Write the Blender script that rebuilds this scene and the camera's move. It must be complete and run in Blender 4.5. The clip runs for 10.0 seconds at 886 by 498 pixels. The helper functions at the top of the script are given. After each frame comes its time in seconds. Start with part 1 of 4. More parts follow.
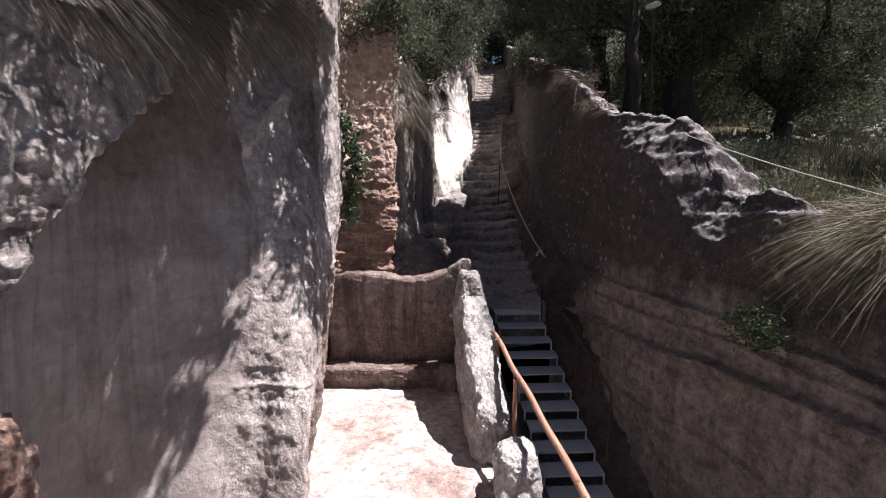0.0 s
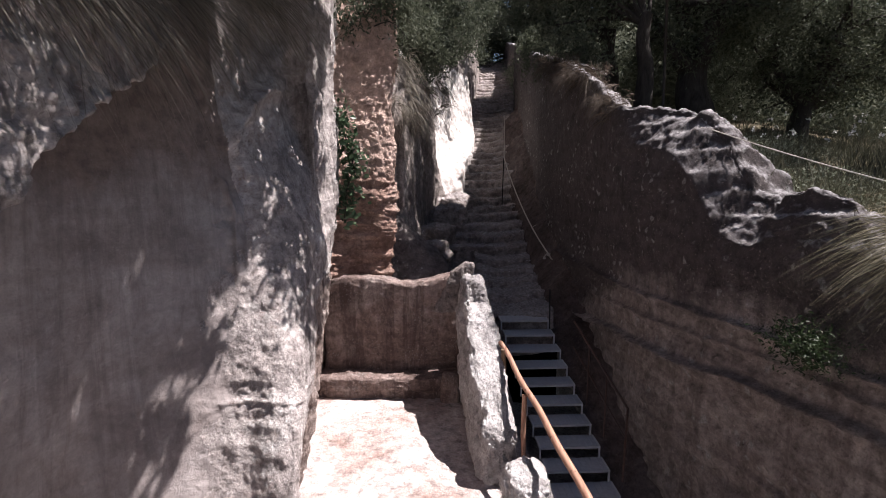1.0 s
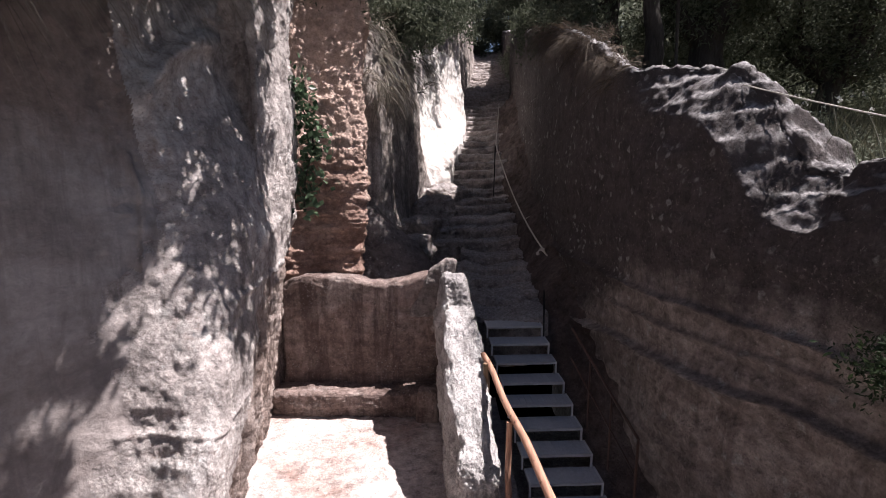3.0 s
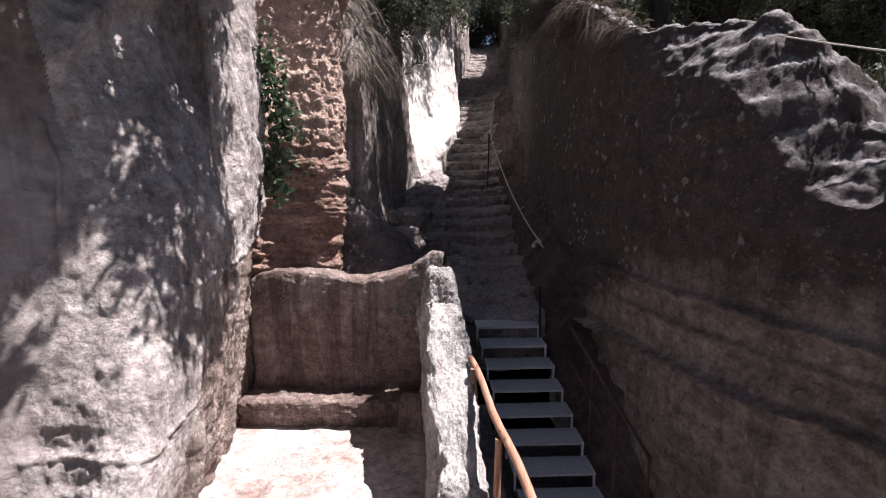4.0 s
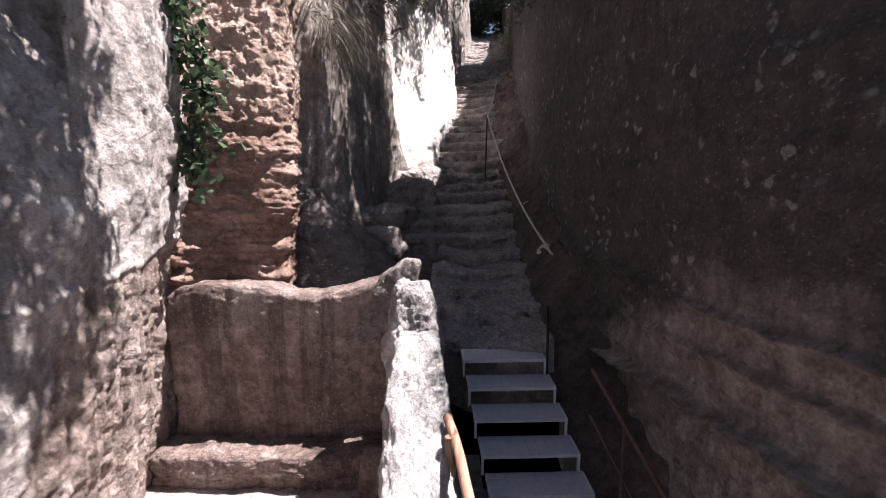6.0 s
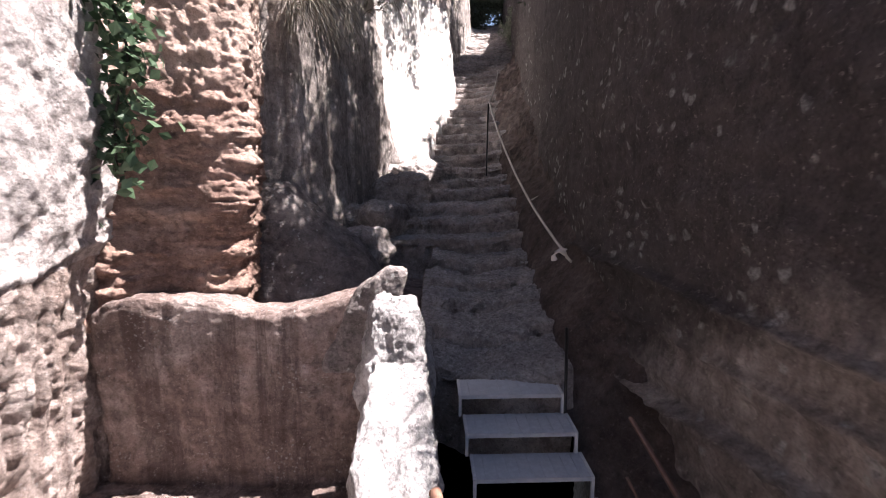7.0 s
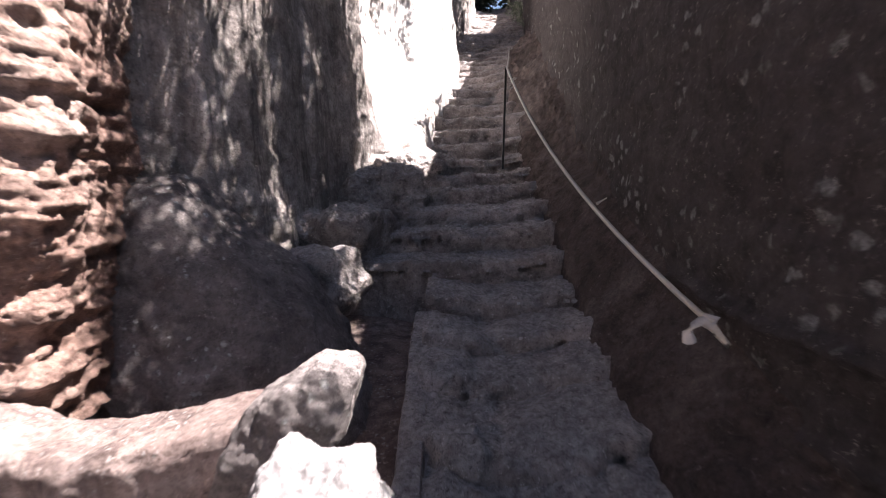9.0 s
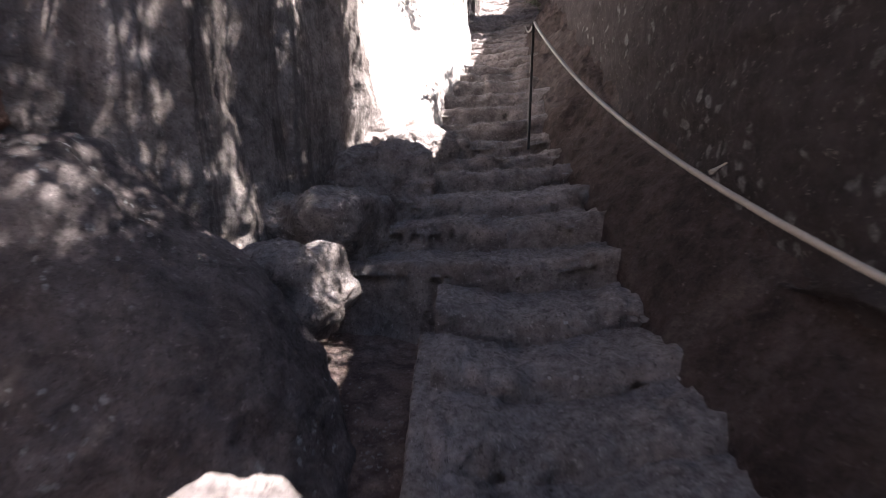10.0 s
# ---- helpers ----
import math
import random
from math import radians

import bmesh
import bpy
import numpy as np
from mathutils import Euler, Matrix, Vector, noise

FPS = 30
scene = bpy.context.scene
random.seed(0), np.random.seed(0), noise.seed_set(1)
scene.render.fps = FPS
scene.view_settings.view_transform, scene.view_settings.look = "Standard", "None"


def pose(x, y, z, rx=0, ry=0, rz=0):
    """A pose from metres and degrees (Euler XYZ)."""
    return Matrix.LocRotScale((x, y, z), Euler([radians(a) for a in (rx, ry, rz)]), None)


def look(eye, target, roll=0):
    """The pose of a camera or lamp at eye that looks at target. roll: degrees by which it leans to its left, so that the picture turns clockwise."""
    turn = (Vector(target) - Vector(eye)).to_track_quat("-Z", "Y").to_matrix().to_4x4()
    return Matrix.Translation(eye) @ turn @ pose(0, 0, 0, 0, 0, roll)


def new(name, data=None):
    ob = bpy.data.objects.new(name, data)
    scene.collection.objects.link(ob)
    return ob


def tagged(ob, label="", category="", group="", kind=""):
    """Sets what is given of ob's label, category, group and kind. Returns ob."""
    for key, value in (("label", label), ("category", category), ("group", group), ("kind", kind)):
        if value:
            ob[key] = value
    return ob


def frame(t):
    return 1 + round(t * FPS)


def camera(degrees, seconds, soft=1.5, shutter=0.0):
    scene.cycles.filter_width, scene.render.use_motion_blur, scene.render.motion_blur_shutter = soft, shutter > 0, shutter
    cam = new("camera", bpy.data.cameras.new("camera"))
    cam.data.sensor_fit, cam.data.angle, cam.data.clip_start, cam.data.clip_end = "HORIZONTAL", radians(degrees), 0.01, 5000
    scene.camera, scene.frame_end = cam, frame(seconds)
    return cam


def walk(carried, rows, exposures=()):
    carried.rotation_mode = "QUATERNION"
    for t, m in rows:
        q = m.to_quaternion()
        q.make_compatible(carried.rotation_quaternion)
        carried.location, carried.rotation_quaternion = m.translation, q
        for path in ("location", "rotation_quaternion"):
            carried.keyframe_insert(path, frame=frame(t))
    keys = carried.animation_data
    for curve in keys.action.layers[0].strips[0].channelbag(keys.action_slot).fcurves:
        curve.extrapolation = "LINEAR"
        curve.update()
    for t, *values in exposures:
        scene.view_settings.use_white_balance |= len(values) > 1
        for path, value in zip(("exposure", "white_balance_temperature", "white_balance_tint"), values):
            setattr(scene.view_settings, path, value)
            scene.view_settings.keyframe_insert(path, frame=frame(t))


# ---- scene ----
cam = camera(84.4, 10.0, soft=0.5, shutter=0.4)
METRES, EYE, TILT, LEAN, TURN = 9.5, 4.3, -9.0, 0.0, 0.0
ROWS = [
    (0.0, 0.0, 0.0, 0.0, 0.0, 0.0, -0.0),
    (0.5, -0.0018, 0.0249, 0.004, 0.01, -0.02, -0.01),
    (1.0, -0.0041, 0.0563, 0.0065, 0.02, -0.03, 0.01),
    (1.5, -0.0029, 0.0892, 0.0058, 0.01, -0.04, 0.01),
    (2.0, 0.0069, 0.1265, 0.003, 0.01, -0.03, -0.01),
    (2.5, 0.0219, 0.1598, 0.002, 0.05, -0.07, -0.03),
    (4.0, 0.057, 0.2813, -0.016, -0.18, -0.13, 0.02),
    (4.5, 0.0638, 0.3246, -0.0173, 0.02, -0.15, 0.01),
    (5.0, 0.0736, 0.3717, -0.0143, 0.36, -0.17, -0.02),
    (5.5, 0.0843, 0.417, -0.0105, 0.47, -0.14, -0.05),
    (7.0, 0.1012, 0.5869, -0.0023, 0.56, -0.15, 0.02),
    (7.5, 0.1012, 0.648, 0.0029, 0.58, -0.19, 0.04),
    (8.0, 0.0998, 0.7161, 0.011, 0.57, -0.19, 0.06),
    (8.5, 0.0997, 0.7804, 0.0203, 0.62, -0.22, 0.08),
    (9.0, 0.1009, 0.8496, 0.0271, 0.86, -0.17, 0.21),
    (9.5, 0.0988, 0.9143, 0.0231, 1.29, -0.16, 0.16),
    (10.0, 0.0921, 0.9817, 0.0245, 1.6, -0.16, 0.1),
]
EXPOSURES = [(0.0, 1.3, 6420, 19), (4.5, 1.46, 6420, 19), (5.5, 1.65, 6420, 19), (7.5, 2.62, 6420, 19), (9.0, 2.75, 6420, 19), (10.0, 2.75, 6420, 19)]
walk(cam, [(t, pose(0, 0, EYE, TILT, LEAN, TURN) @ pose(METRES * x, METRES * y, METRES * z, 90 + pitch, roll, yaw)) for t, x, y, z, yaw, pitch, roll in ROWS], EXPOSURES)

# ---- sky and sun ----
SUN = Vector((0.47, 0.07, 1.0)).normalized()
SUN_ELEVATION = math.asin(SUN.z)
world = bpy.data.worlds.new("sky")
scene.world = world
world.use_nodes = True
wn = world.node_tree
sky = wn.nodes.new("ShaderNodeTexSky")
sky.sky_type = "NISHITA"
sky.sun_disc = False
sky.sun_elevation = SUN_ELEVATION
sky.sun_rotation = math.atan2(SUN.x, SUN.y)
wn.nodes["Background"].inputs["Strength"].default_value = 0.031
wn.links.new(sky.outputs[0], wn.nodes["Background"].inputs["Color"])
sun = new("sun", bpy.data.lights.new("sun", "SUN"))
sun.data.energy = 5.0
sun.data.angle = radians(0.45)
sun.data.color = (1.0, 0.955, 0.90)
sun.matrix_world = look(SUN * 60, (0, 0, 0))


# ---- numbers ----
def value_noise(p, seed=0):
    """Smooth noise from 0 to 1 at the points p (N x 3)."""
    q = np.floor(p).astype(np.int64)
    f = p - q
    f = f * f * (3 - 2 * f)
    out = np.zeros(len(p))
    for dx in (0, 1):
        for dy in (0, 1):
            for dz in (0, 1):
                h = (q[:, 0] + dx) * 374761393 + (q[:, 1] + dy) * 668265263 + (q[:, 2] + dz) * 1440662683 + seed * 1274126177
                h &= 0xFFFFFFFF
                h = ((h ^ (h >> 13)) * 1103515245) & 0xFFFFFFFF
                h = ((h ^ (h >> 16)) * 668265263) & 0xFFFFFFFF
                h ^= h >> 15
                w = (f[:, 0] if dx else 1 - f[:, 0]) * (f[:, 1] if dy else 1 - f[:, 1]) * (f[:, 2] if dz else 1 - f[:, 2])
                out += w * (h & 0xFFFF) / 65535.0
    return out


def fbm(p, octaves=4, seed=0, gain=0.5):
    """Layered noise, about -1 to 1."""
    total, amp, norm = np.zeros(len(p)), 1.0, 0.0
    for i in range(octaves):
        total += amp * (2 * value_noise(p * 2.0 ** i, seed + i * 17) - 1)
        norm += amp
        amp *= gain
    return total / norm


def spline(points, n):
    """n points along a smooth curve through the given ones, evenly spaced."""
    pts = np.array(points, float)
    ext = np.vstack([2 * pts[0] - pts[1], pts, 2 * pts[-1] - pts[-2]])
    fine = []
    for i in range(len(pts) - 1):
        a, b, c, d = ext[i:i + 4]
        for t in np.linspace(0, 1, 40, endpoint=False):
            fine.append(0.5 * (2 * b + (c - a) * t + (2 * a - 5 * b + 4 * c - d) * t * t + (3 * b - a - 3 * c + d) * t ** 3))
    fine = np.array(fine + [pts[-1]])
    run = np.concatenate([[0], np.cumsum(np.linalg.norm(np.diff(fine, axis=0), axis=1))])
    at = np.linspace(0, run[-1], n)
    return np.stack([np.interp(at, run, fine[:, k]) for k in range(pts.shape[1])], axis=1)


def step01(a, b, x):
    t = np.clip((x - a) / (b - a), 0, 1)
    return t * t * (3 - 2 * t)


# ---- materials ----
class Nodes:
    """A short hand for a node tree."""

    def __init__(self, name):
        self.mat = bpy.data.materials.new(name)
        self.mat.use_nodes = True
        self.tree = self.mat.node_tree
        self.bsdf = self.tree.nodes["Principled BSDF"]
        self.geo = self.add("ShaderNodeNewGeometry")
        self.pos = self.geo.outputs["Position"]

    def add(self, kind, **values):
        n = self.tree.nodes.new(kind)
        for key, v in values.items():
            n.inputs[key].default_value = v
        return n

    def link(self, a, b):
        self.tree.links.new(a, b)

    def scaled(self, sx, sy, sz):
        m = self.add("ShaderNodeMapping")
        m.inputs["Scale"].default_value = (sx, sy, sz)
        self.link(self.pos, m.inputs["Vector"])
        return m.outputs[0]

    def noise(self, scale, detail=5, rough=0.55, vec=None, distort=0.0):
        n = self.add("ShaderNodeTexNoise", Scale=scale, Detail=detail, Roughness=rough, Distortion=distort)
        self.link(vec or self.pos, n.inputs["Vector"])
        return n.outputs["Fac"]

    def voronoi(self, scale, vec=None, out="Distance", feature="F1"):
        n = self.add("ShaderNodeTexVoronoi", Scale=scale)
        n.feature = feature
        self.link(vec or self.pos, n.inputs["Vector"])
        return n.outputs[out]

    def ramp(self, fac, stops):
        r = self.add("ShaderNodeValToRGB")
        el = r.color_ramp.elements
        while len(el) < len(stops):
            el.new(0.5)
        for e, (p, c) in zip(el, stops):
            e.position = p
            e.color = (*c, 1) if len(c) == 3 else c
        self.link(fac, r.inputs["Fac"])
        return r.outputs["Color"]

    def mask(self, fac, a, b):
        m = self.add("ShaderNodeMapRange")
        m.inputs["From Min"].default_value, m.inputs["From Max"].default_value = a, b
        self.link(fac, m.inputs["Value"])
        return m.outputs["Result"]

    def mix(self, fac, a, b, blend="MIX"):
        m = self.add("ShaderNodeMix")
        m.data_type, m.blend_type = "RGBA", blend
        for sock, v in ((m.inputs[0], fac), (m.inputs[6], a), (m.inputs[7], b)):
            if isinstance(v, (int, float)):
                sock.default_value = v
            elif isinstance(v, tuple):
                sock.default_value = (*v, 1)
            else:
                self.link(v, sock)
        return m.outputs[2]

    def math(self, op, a, b):
        m = self.add("ShaderNodeMath")
        m.operation = op
        for sock, v in zip(m.inputs, (a, b)):
            if isinstance(v, (int, float)):
                sock.default_value = v
            else:
                self.link(v, sock)
        return m.outputs[0]

    def bump(self, height, strength, distance, under=None):
        b = self.add("ShaderNodeBump", Strength=strength, Distance=distance)
        self.link(height, b.inputs["Height"])
        if under:
            self.link(under, b.inputs["Normal"])
        return b.outputs[0]

    def finish(self, color, roughness=0.9, normal=None, metallic=0.0, specular=0.3):
        for sock, v in (("Base Color", color), ("Roughness", roughness), ("Metallic", metallic)):
            if isinstance(v, tuple):
                self.bsdf.inputs[sock].default_value = (*v, 1)
            elif isinstance(v, (int, float)):
                self.bsdf.inputs[sock].default_value = v
            else:
                self.link(v, self.bsdf.inputs[sock])
        self.bsdf.inputs["Specular IOR Level"].default_value = specular
        if normal:
            self.link(normal, self.bsdf.inputs["Normal"])
        return self.mat


def rock(name, dark, mid, light, streak=0.35, lichen=0.0, lichen_size=14.0, bump=0.8, strata=0.25, stain=(0.10, 0.085, 0.085), upper_tone=None, speckle=0.5, lit_cap=0.0, lit_cap_from=3.2, flecky=0.55, sink=None, mottle=0.8):
    """Weathered soft sandstone: broad tints, beds, dark run-off streaks, pale lichen spots, pits and grain.
    upper_tone: the height above which another tone covers the rock, and its colour;
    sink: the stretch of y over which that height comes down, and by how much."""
    n = Nodes(name)
    broad = n.noise(0.9, 7, 0.65, distort=0.5)
    col = n.ramp(broad, [(0.30, dark), (0.5, mid), (0.70, light)])
    fine = n.noise(7.0, 9, 0.72, distort=0.3)
    col = n.mix(mottle, col, n.ramp(fine, [(0.32, (0.16, 0.16, 0.16)), (0.5, (0.5, 0.5, 0.5)), (0.68, (0.82, 0.82, 0.82))]), "OVERLAY")
    beds = n.noise(1.0, 6, 0.65, n.scaled(0.6, 0.6, 6.0), 0.3)
    col = n.mix(n.math("MULTIPLY", n.mask(beds, 0.50, 0.66), strata), col, tuple(c * 0.45 for c in mid))
    runs = n.noise(1.0, 7, 0.7, n.scaled(4.0, 4.0, 0.25), 0.8)
    col = n.mix(n.math("MULTIPLY", n.mask(runs, 0.48, 0.62), streak), col, stain)
    if upper_tone:
        height, skin = upper_tone
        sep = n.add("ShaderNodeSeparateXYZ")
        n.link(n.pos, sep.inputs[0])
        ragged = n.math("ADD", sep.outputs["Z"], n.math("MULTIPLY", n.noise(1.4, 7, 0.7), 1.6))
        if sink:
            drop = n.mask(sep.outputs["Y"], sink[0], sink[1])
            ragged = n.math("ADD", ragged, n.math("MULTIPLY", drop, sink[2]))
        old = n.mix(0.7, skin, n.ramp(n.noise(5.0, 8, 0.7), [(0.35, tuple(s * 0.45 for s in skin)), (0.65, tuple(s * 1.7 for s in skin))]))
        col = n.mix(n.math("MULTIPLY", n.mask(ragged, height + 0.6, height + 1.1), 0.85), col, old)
    # upward faces paler: crest lichen, and light on tops put into the colour
    if lit_cap:
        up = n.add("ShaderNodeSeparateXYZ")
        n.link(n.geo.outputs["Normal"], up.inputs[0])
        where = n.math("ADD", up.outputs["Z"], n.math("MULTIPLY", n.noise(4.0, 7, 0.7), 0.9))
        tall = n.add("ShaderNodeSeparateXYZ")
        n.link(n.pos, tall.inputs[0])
        upper = n.math("MULTIPLY", n.mask(tall.outputs["Z"], lit_cap_from, lit_cap_from + 0.5), lit_cap)
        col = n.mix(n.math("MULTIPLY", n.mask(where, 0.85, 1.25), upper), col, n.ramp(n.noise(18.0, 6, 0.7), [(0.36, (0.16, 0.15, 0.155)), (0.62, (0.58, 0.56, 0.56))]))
    grain = n.noise(45.0, 6, 0.75)
    pits = n.voronoi(26.0)
    col = n.mix(n.math("MULTIPLY", n.mask(grain, 0.47, 0.36), speckle), col, tuple(c * 0.35 for c in mid))
    if lichen:
        warp = n.add("ShaderNodeVectorMath")
        wobble = n.add("ShaderNodeTexNoise", Scale=lichen_size * 1.5, Detail=3.0)
        n.link(n.pos, wobble.inputs["Vector"])
        sc = n.add("ShaderNodeVectorMath")
        sc.operation = "SCALE"
        sc.inputs["Scale"].default_value = 0.9 / lichen_size
        n.link(wobble.outputs["Color"], sc.inputs[0])
        n.link(n.pos, warp.inputs[0])
        n.link(sc.outputs[0], warp.inputs[1])
        v = n.voronoi(lichen_size, warp.outputs[0])
        patch = n.noise(2.1, 5, 0.6)
        spots = n.math("MULTIPLY", n.mask(v, 0.30, 0.18), n.mask(patch, 0.49, 0.57))
        col = n.mix(n.math("MULTIPLY", spots, lichen), col, n.ramp(grain, [(0.4, (0.26, 0.26, 0.25)), (0.6, (0.56, 0.56, 0.54))]))
    flecks = n.noise(26.0, 6, 0.8)
    col = n.mix(n.math("MULTIPLY", n.mask(flecks, 0.58, 0.68), flecky), col, tuple(min(0.8, c * 1.7) for c in light))
    col = n.mix(n.math("MULTIPLY", n.mask(flecks, 0.44, 0.34), flecky), col, tuple(c * 0.4 for c in dark))
    h = n.bump(fine, bump, 0.09)
    h = n.bump(flecks, bump * 0.7, 0.03, h)
    h = n.bump(pits, bump * 0.5, 0.02, h)
    h = n.bump(grain, bump * 0.8, 0.02, h)
    return n.finish(col, 0.92, h, specular=0.2)


M_LEFT = rock("pale_grey_pink_rock", (0.29, 0.25, 0.237), (0.50, 0.45, 0.43), (0.67, 0.62, 0.595), streak=0.4, bump=0.9, speckle=0.4, flecky=0.75)
M_RED = rock("red_brown_rock", (0.20, 0.115, 0.09), (0.36, 0.235, 0.19), (0.52, 0.39, 0.335), streak=0.35, strata=0.55, bump=1.0, stain=(0.10, 0.055, 0.045), upper_tone=(4.3, (0.54, 0.40, 0.34)))
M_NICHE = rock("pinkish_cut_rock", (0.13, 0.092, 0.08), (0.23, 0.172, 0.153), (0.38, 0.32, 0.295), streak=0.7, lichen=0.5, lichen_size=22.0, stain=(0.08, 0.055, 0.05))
M_RIGHT = rock("dark_lichened_rock", (0.18, 0.148, 0.134), (0.33, 0.283, 0.258), (0.43, 0.38, 0.345), streak=0.35, lichen=0.55, lichen_size=6.0, strata=0.45, stain=(0.07, 0.055, 0.055), upper_tone=(2.7, (0.046, 0.039, 0.041)), sink=(7.9, 10.2, 1.6), lit_cap=0.85, bump=1.0, flecky=0.45)
M_GREY = rock("grey_lichened_rock", (0.27, 0.25, 0.25), (0.55, 0.525, 0.515), (0.68, 0.66, 0.65), streak=0.2, lichen=0.5, lichen_size=26.0, bump=1.0)
M_BOULDER = rock("dark_speckled_rock", (0.115, 0.097, 0.094), (0.23, 0.20, 0.19), (0.34, 0.30, 0.285), streak=0.25, lichen=1.0, lichen_size=15.0, bump=1.0)
M_BACK = rock("streaked_grey_rock", (0.20, 0.166, 0.15), (0.35, 0.305, 0.28), (0.52, 0.465, 0.435), streak=0.65, stain=(0.10, 0.09, 0.085), bump=1.0)
# tread tops coloured paler than risers, as light from above leaves them
M_PATH = rock("worn_trodden_rock", (0.155, 0.128, 0.118), (0.33, 0.284, 0.264), (0.50, 0.44, 0.415), lit_cap=0.5, lit_cap_from=-9.0, streak=0.0, strata=0.15, bump=1.0, flecky=0.75)
M_FLOOR = rock("pale_worn_floor_rock", (0.27, 0.18, 0.155), (0.44, 0.375, 0.35), (0.55, 0.50, 0.48), streak=0.0, strata=0.0, bump=0.6, speckle=0.25)


# lit copy of the stair wall's rock: sunlight put into the colour
M_BACK_LIT = rock("sunlit_pale_rock", (0.50, 0.45, 0.42), (0.64, 0.60, 0.57), (0.72, 0.69, 0.66), streak=0.15, strata=0.1, bump=0.7, speckle=0.2)
# red-brown wall foot, darkened so its colour holds the deep shade there
M_BANK = rock("shaded_red_brown_bank", (0.05, 0.036, 0.032), (0.11, 0.083, 0.074), (0.20, 0.165, 0.15), streak=0.3, strata=0.1, bump=1.0)


def soil_material():
    n = Nodes("dry_soil_and_litter")
    a = n.noise(2.0, 7, 0.7)
    col = n.ramp(a, [(0.3, (0.06, 0.06, 0.03)), (0.5, (0.12, 0.10, 0.06)), (0.7, (0.20, 0.17, 0.11))])
    return n.finish(col, 0.95, n.bump(n.noise(30, 6, 0.7), 0.8, 0.04))


def bark_material():
    n = Nodes("dark_olive_bark")
    a = n.noise(1.0, 7, 0.7, n.scaled(9, 9, 2.0), 0.8)
    col = n.ramp(a, [(0.3, (0.014, 0.011, 0.01)), (0.7, (0.06, 0.052, 0.045))])
    return n.finish(col, 0.95, n.bump(a, 1.0, 0.05))


def leaf_material(name, low, high, rough=0.5, through_light=0.25):
    n = Nodes(name)
    col = n.ramp(n.geo.outputs["Random Per Island"], [(0.0, low), (1.0, high)])
    n.finish(col, rough)
    if through_light:
        mixer = n.add("ShaderNodeMixShader", Fac=through_light)
        tl = n.add("ShaderNodeBsdfTranslucent")
        n.link(col, tl.inputs["Color"])
        n.link(n.bsdf.outputs[0], mixer.inputs[1])
        n.link(tl.outputs[0], mixer.inputs[2])
        n.link(mixer.outputs[0], n.tree.nodes["Material Output"].inputs["Surface"])
    return n.mat


def plain(name, color, roughness=0.5, metallic=0.0, grain=20.0, wear=0.25):
    n = Nodes(name)
    a = n.noise(grain, 6, 0.65)
    col = n.mix(n.math("MULTIPLY", n.mask(a, 0.4, 0.7), wear), color, tuple(min(1, c * 1.8 + 0.03) for c in color))
    return n.finish(col, n.mask(a, -2.0 + roughness * 2, 2.0), n.bump(a, 0.15, 0.005), metallic)


def wood_material(name, low, high):
    n = Nodes(name)
    a = n.noise(1.0, 7, 0.65, n.scaled(40, 5, 5), 0.5)
    col = n.ramp(a, [(0.3, low), (0.7, high)])
    col = n.mix(n.mask(n.noise(14, 3), 0.62, 0.7), col, tuple(c * 0.4 for c in low))
    return n.finish(col, 0.65, n.bump(a, 0.4, 0.006))


M_SOIL = soil_material()
M_BARK = bark_material()
M_OLIVE = leaf_material("olive_leaves", (0.04, 0.05, 0.03), (0.115, 0.13, 0.09), rough=0.8, through_light=0.25)
# lighter copy of the olive leaves: sun on the background growth, in the colour
M_SCRUB_LIT = leaf_material("sunlit_grey_green_scrub", (0.09, 0.107, 0.072), (0.26, 0.28, 0.21), rough=0.8, through_light=0.3)
M_IVY = leaf_material("ivy_leaves", (0.025, 0.05, 0.025), (0.10, 0.155, 0.09), 0.35)
M_BUSH = leaf_material("dark_bush_leaves", (0.015, 0.028, 0.01), (0.04, 0.065, 0.025))
M_DRY = leaf_material("dry_grass", (0.04, 0.036, 0.027), (0.30, 0.27, 0.22), 0.7)
M_BROWN = leaf_material("dead_brown_grass", (0.03, 0.022, 0.016), (0.13, 0.10, 0.075), 0.8)
M_GREEN = leaf_material("half_green_grass", (0.05, 0.05, 0.03), (0.22, 0.195, 0.125), 0.6)
M_FLOWER = leaf_material("white_petals", (0.45, 0.45, 0.42), (0.7, 0.7, 0.68), 0.7)
M_MEADOW = leaf_material("dull_meadow_grass", (0.03, 0.034, 0.02), (0.10, 0.098, 0.062), 0.7)
M_METAL = plain("grey_galvanised_steel", (0.52, 0.52, 0.53), 0.5, 0.3)
M_TREAD = plain("grey_ribbed_steel", (0.42, 0.43, 0.455), 0.5, 0.2)
M_RUST = plain("rusty_brown_steel", (0.08, 0.045, 0.035), 0.8, 0.2, wear=0.5)
M_BLACK = plain("black_painted_steel", (0.018, 0.017, 0.017), 0.6, 0.2)
M_WOOD = wood_material("peeled_reddish_wood", (0.22, 0.105, 0.07), (0.42, 0.25, 0.175))
M_POST = wood_material("weathered_brown_wood", (0.11, 0.07, 0.045), (0.26, 0.17, 0.11))
M_ROPE = plain("pale_hemp_rope", (0.42, 0.38, 0.32), 0.9, 0.0, 90.0)
M_CLOTH = plain("pale_cloth", (0.42, 0.37, 0.33), 0.9)
M_WIRE = plain("pale_wire", (0.40, 0.38, 0.33), 0.6)
M_LAMP = plain("pale_grey_plastic", (0.45, 0.45, 0.44), 0.5)


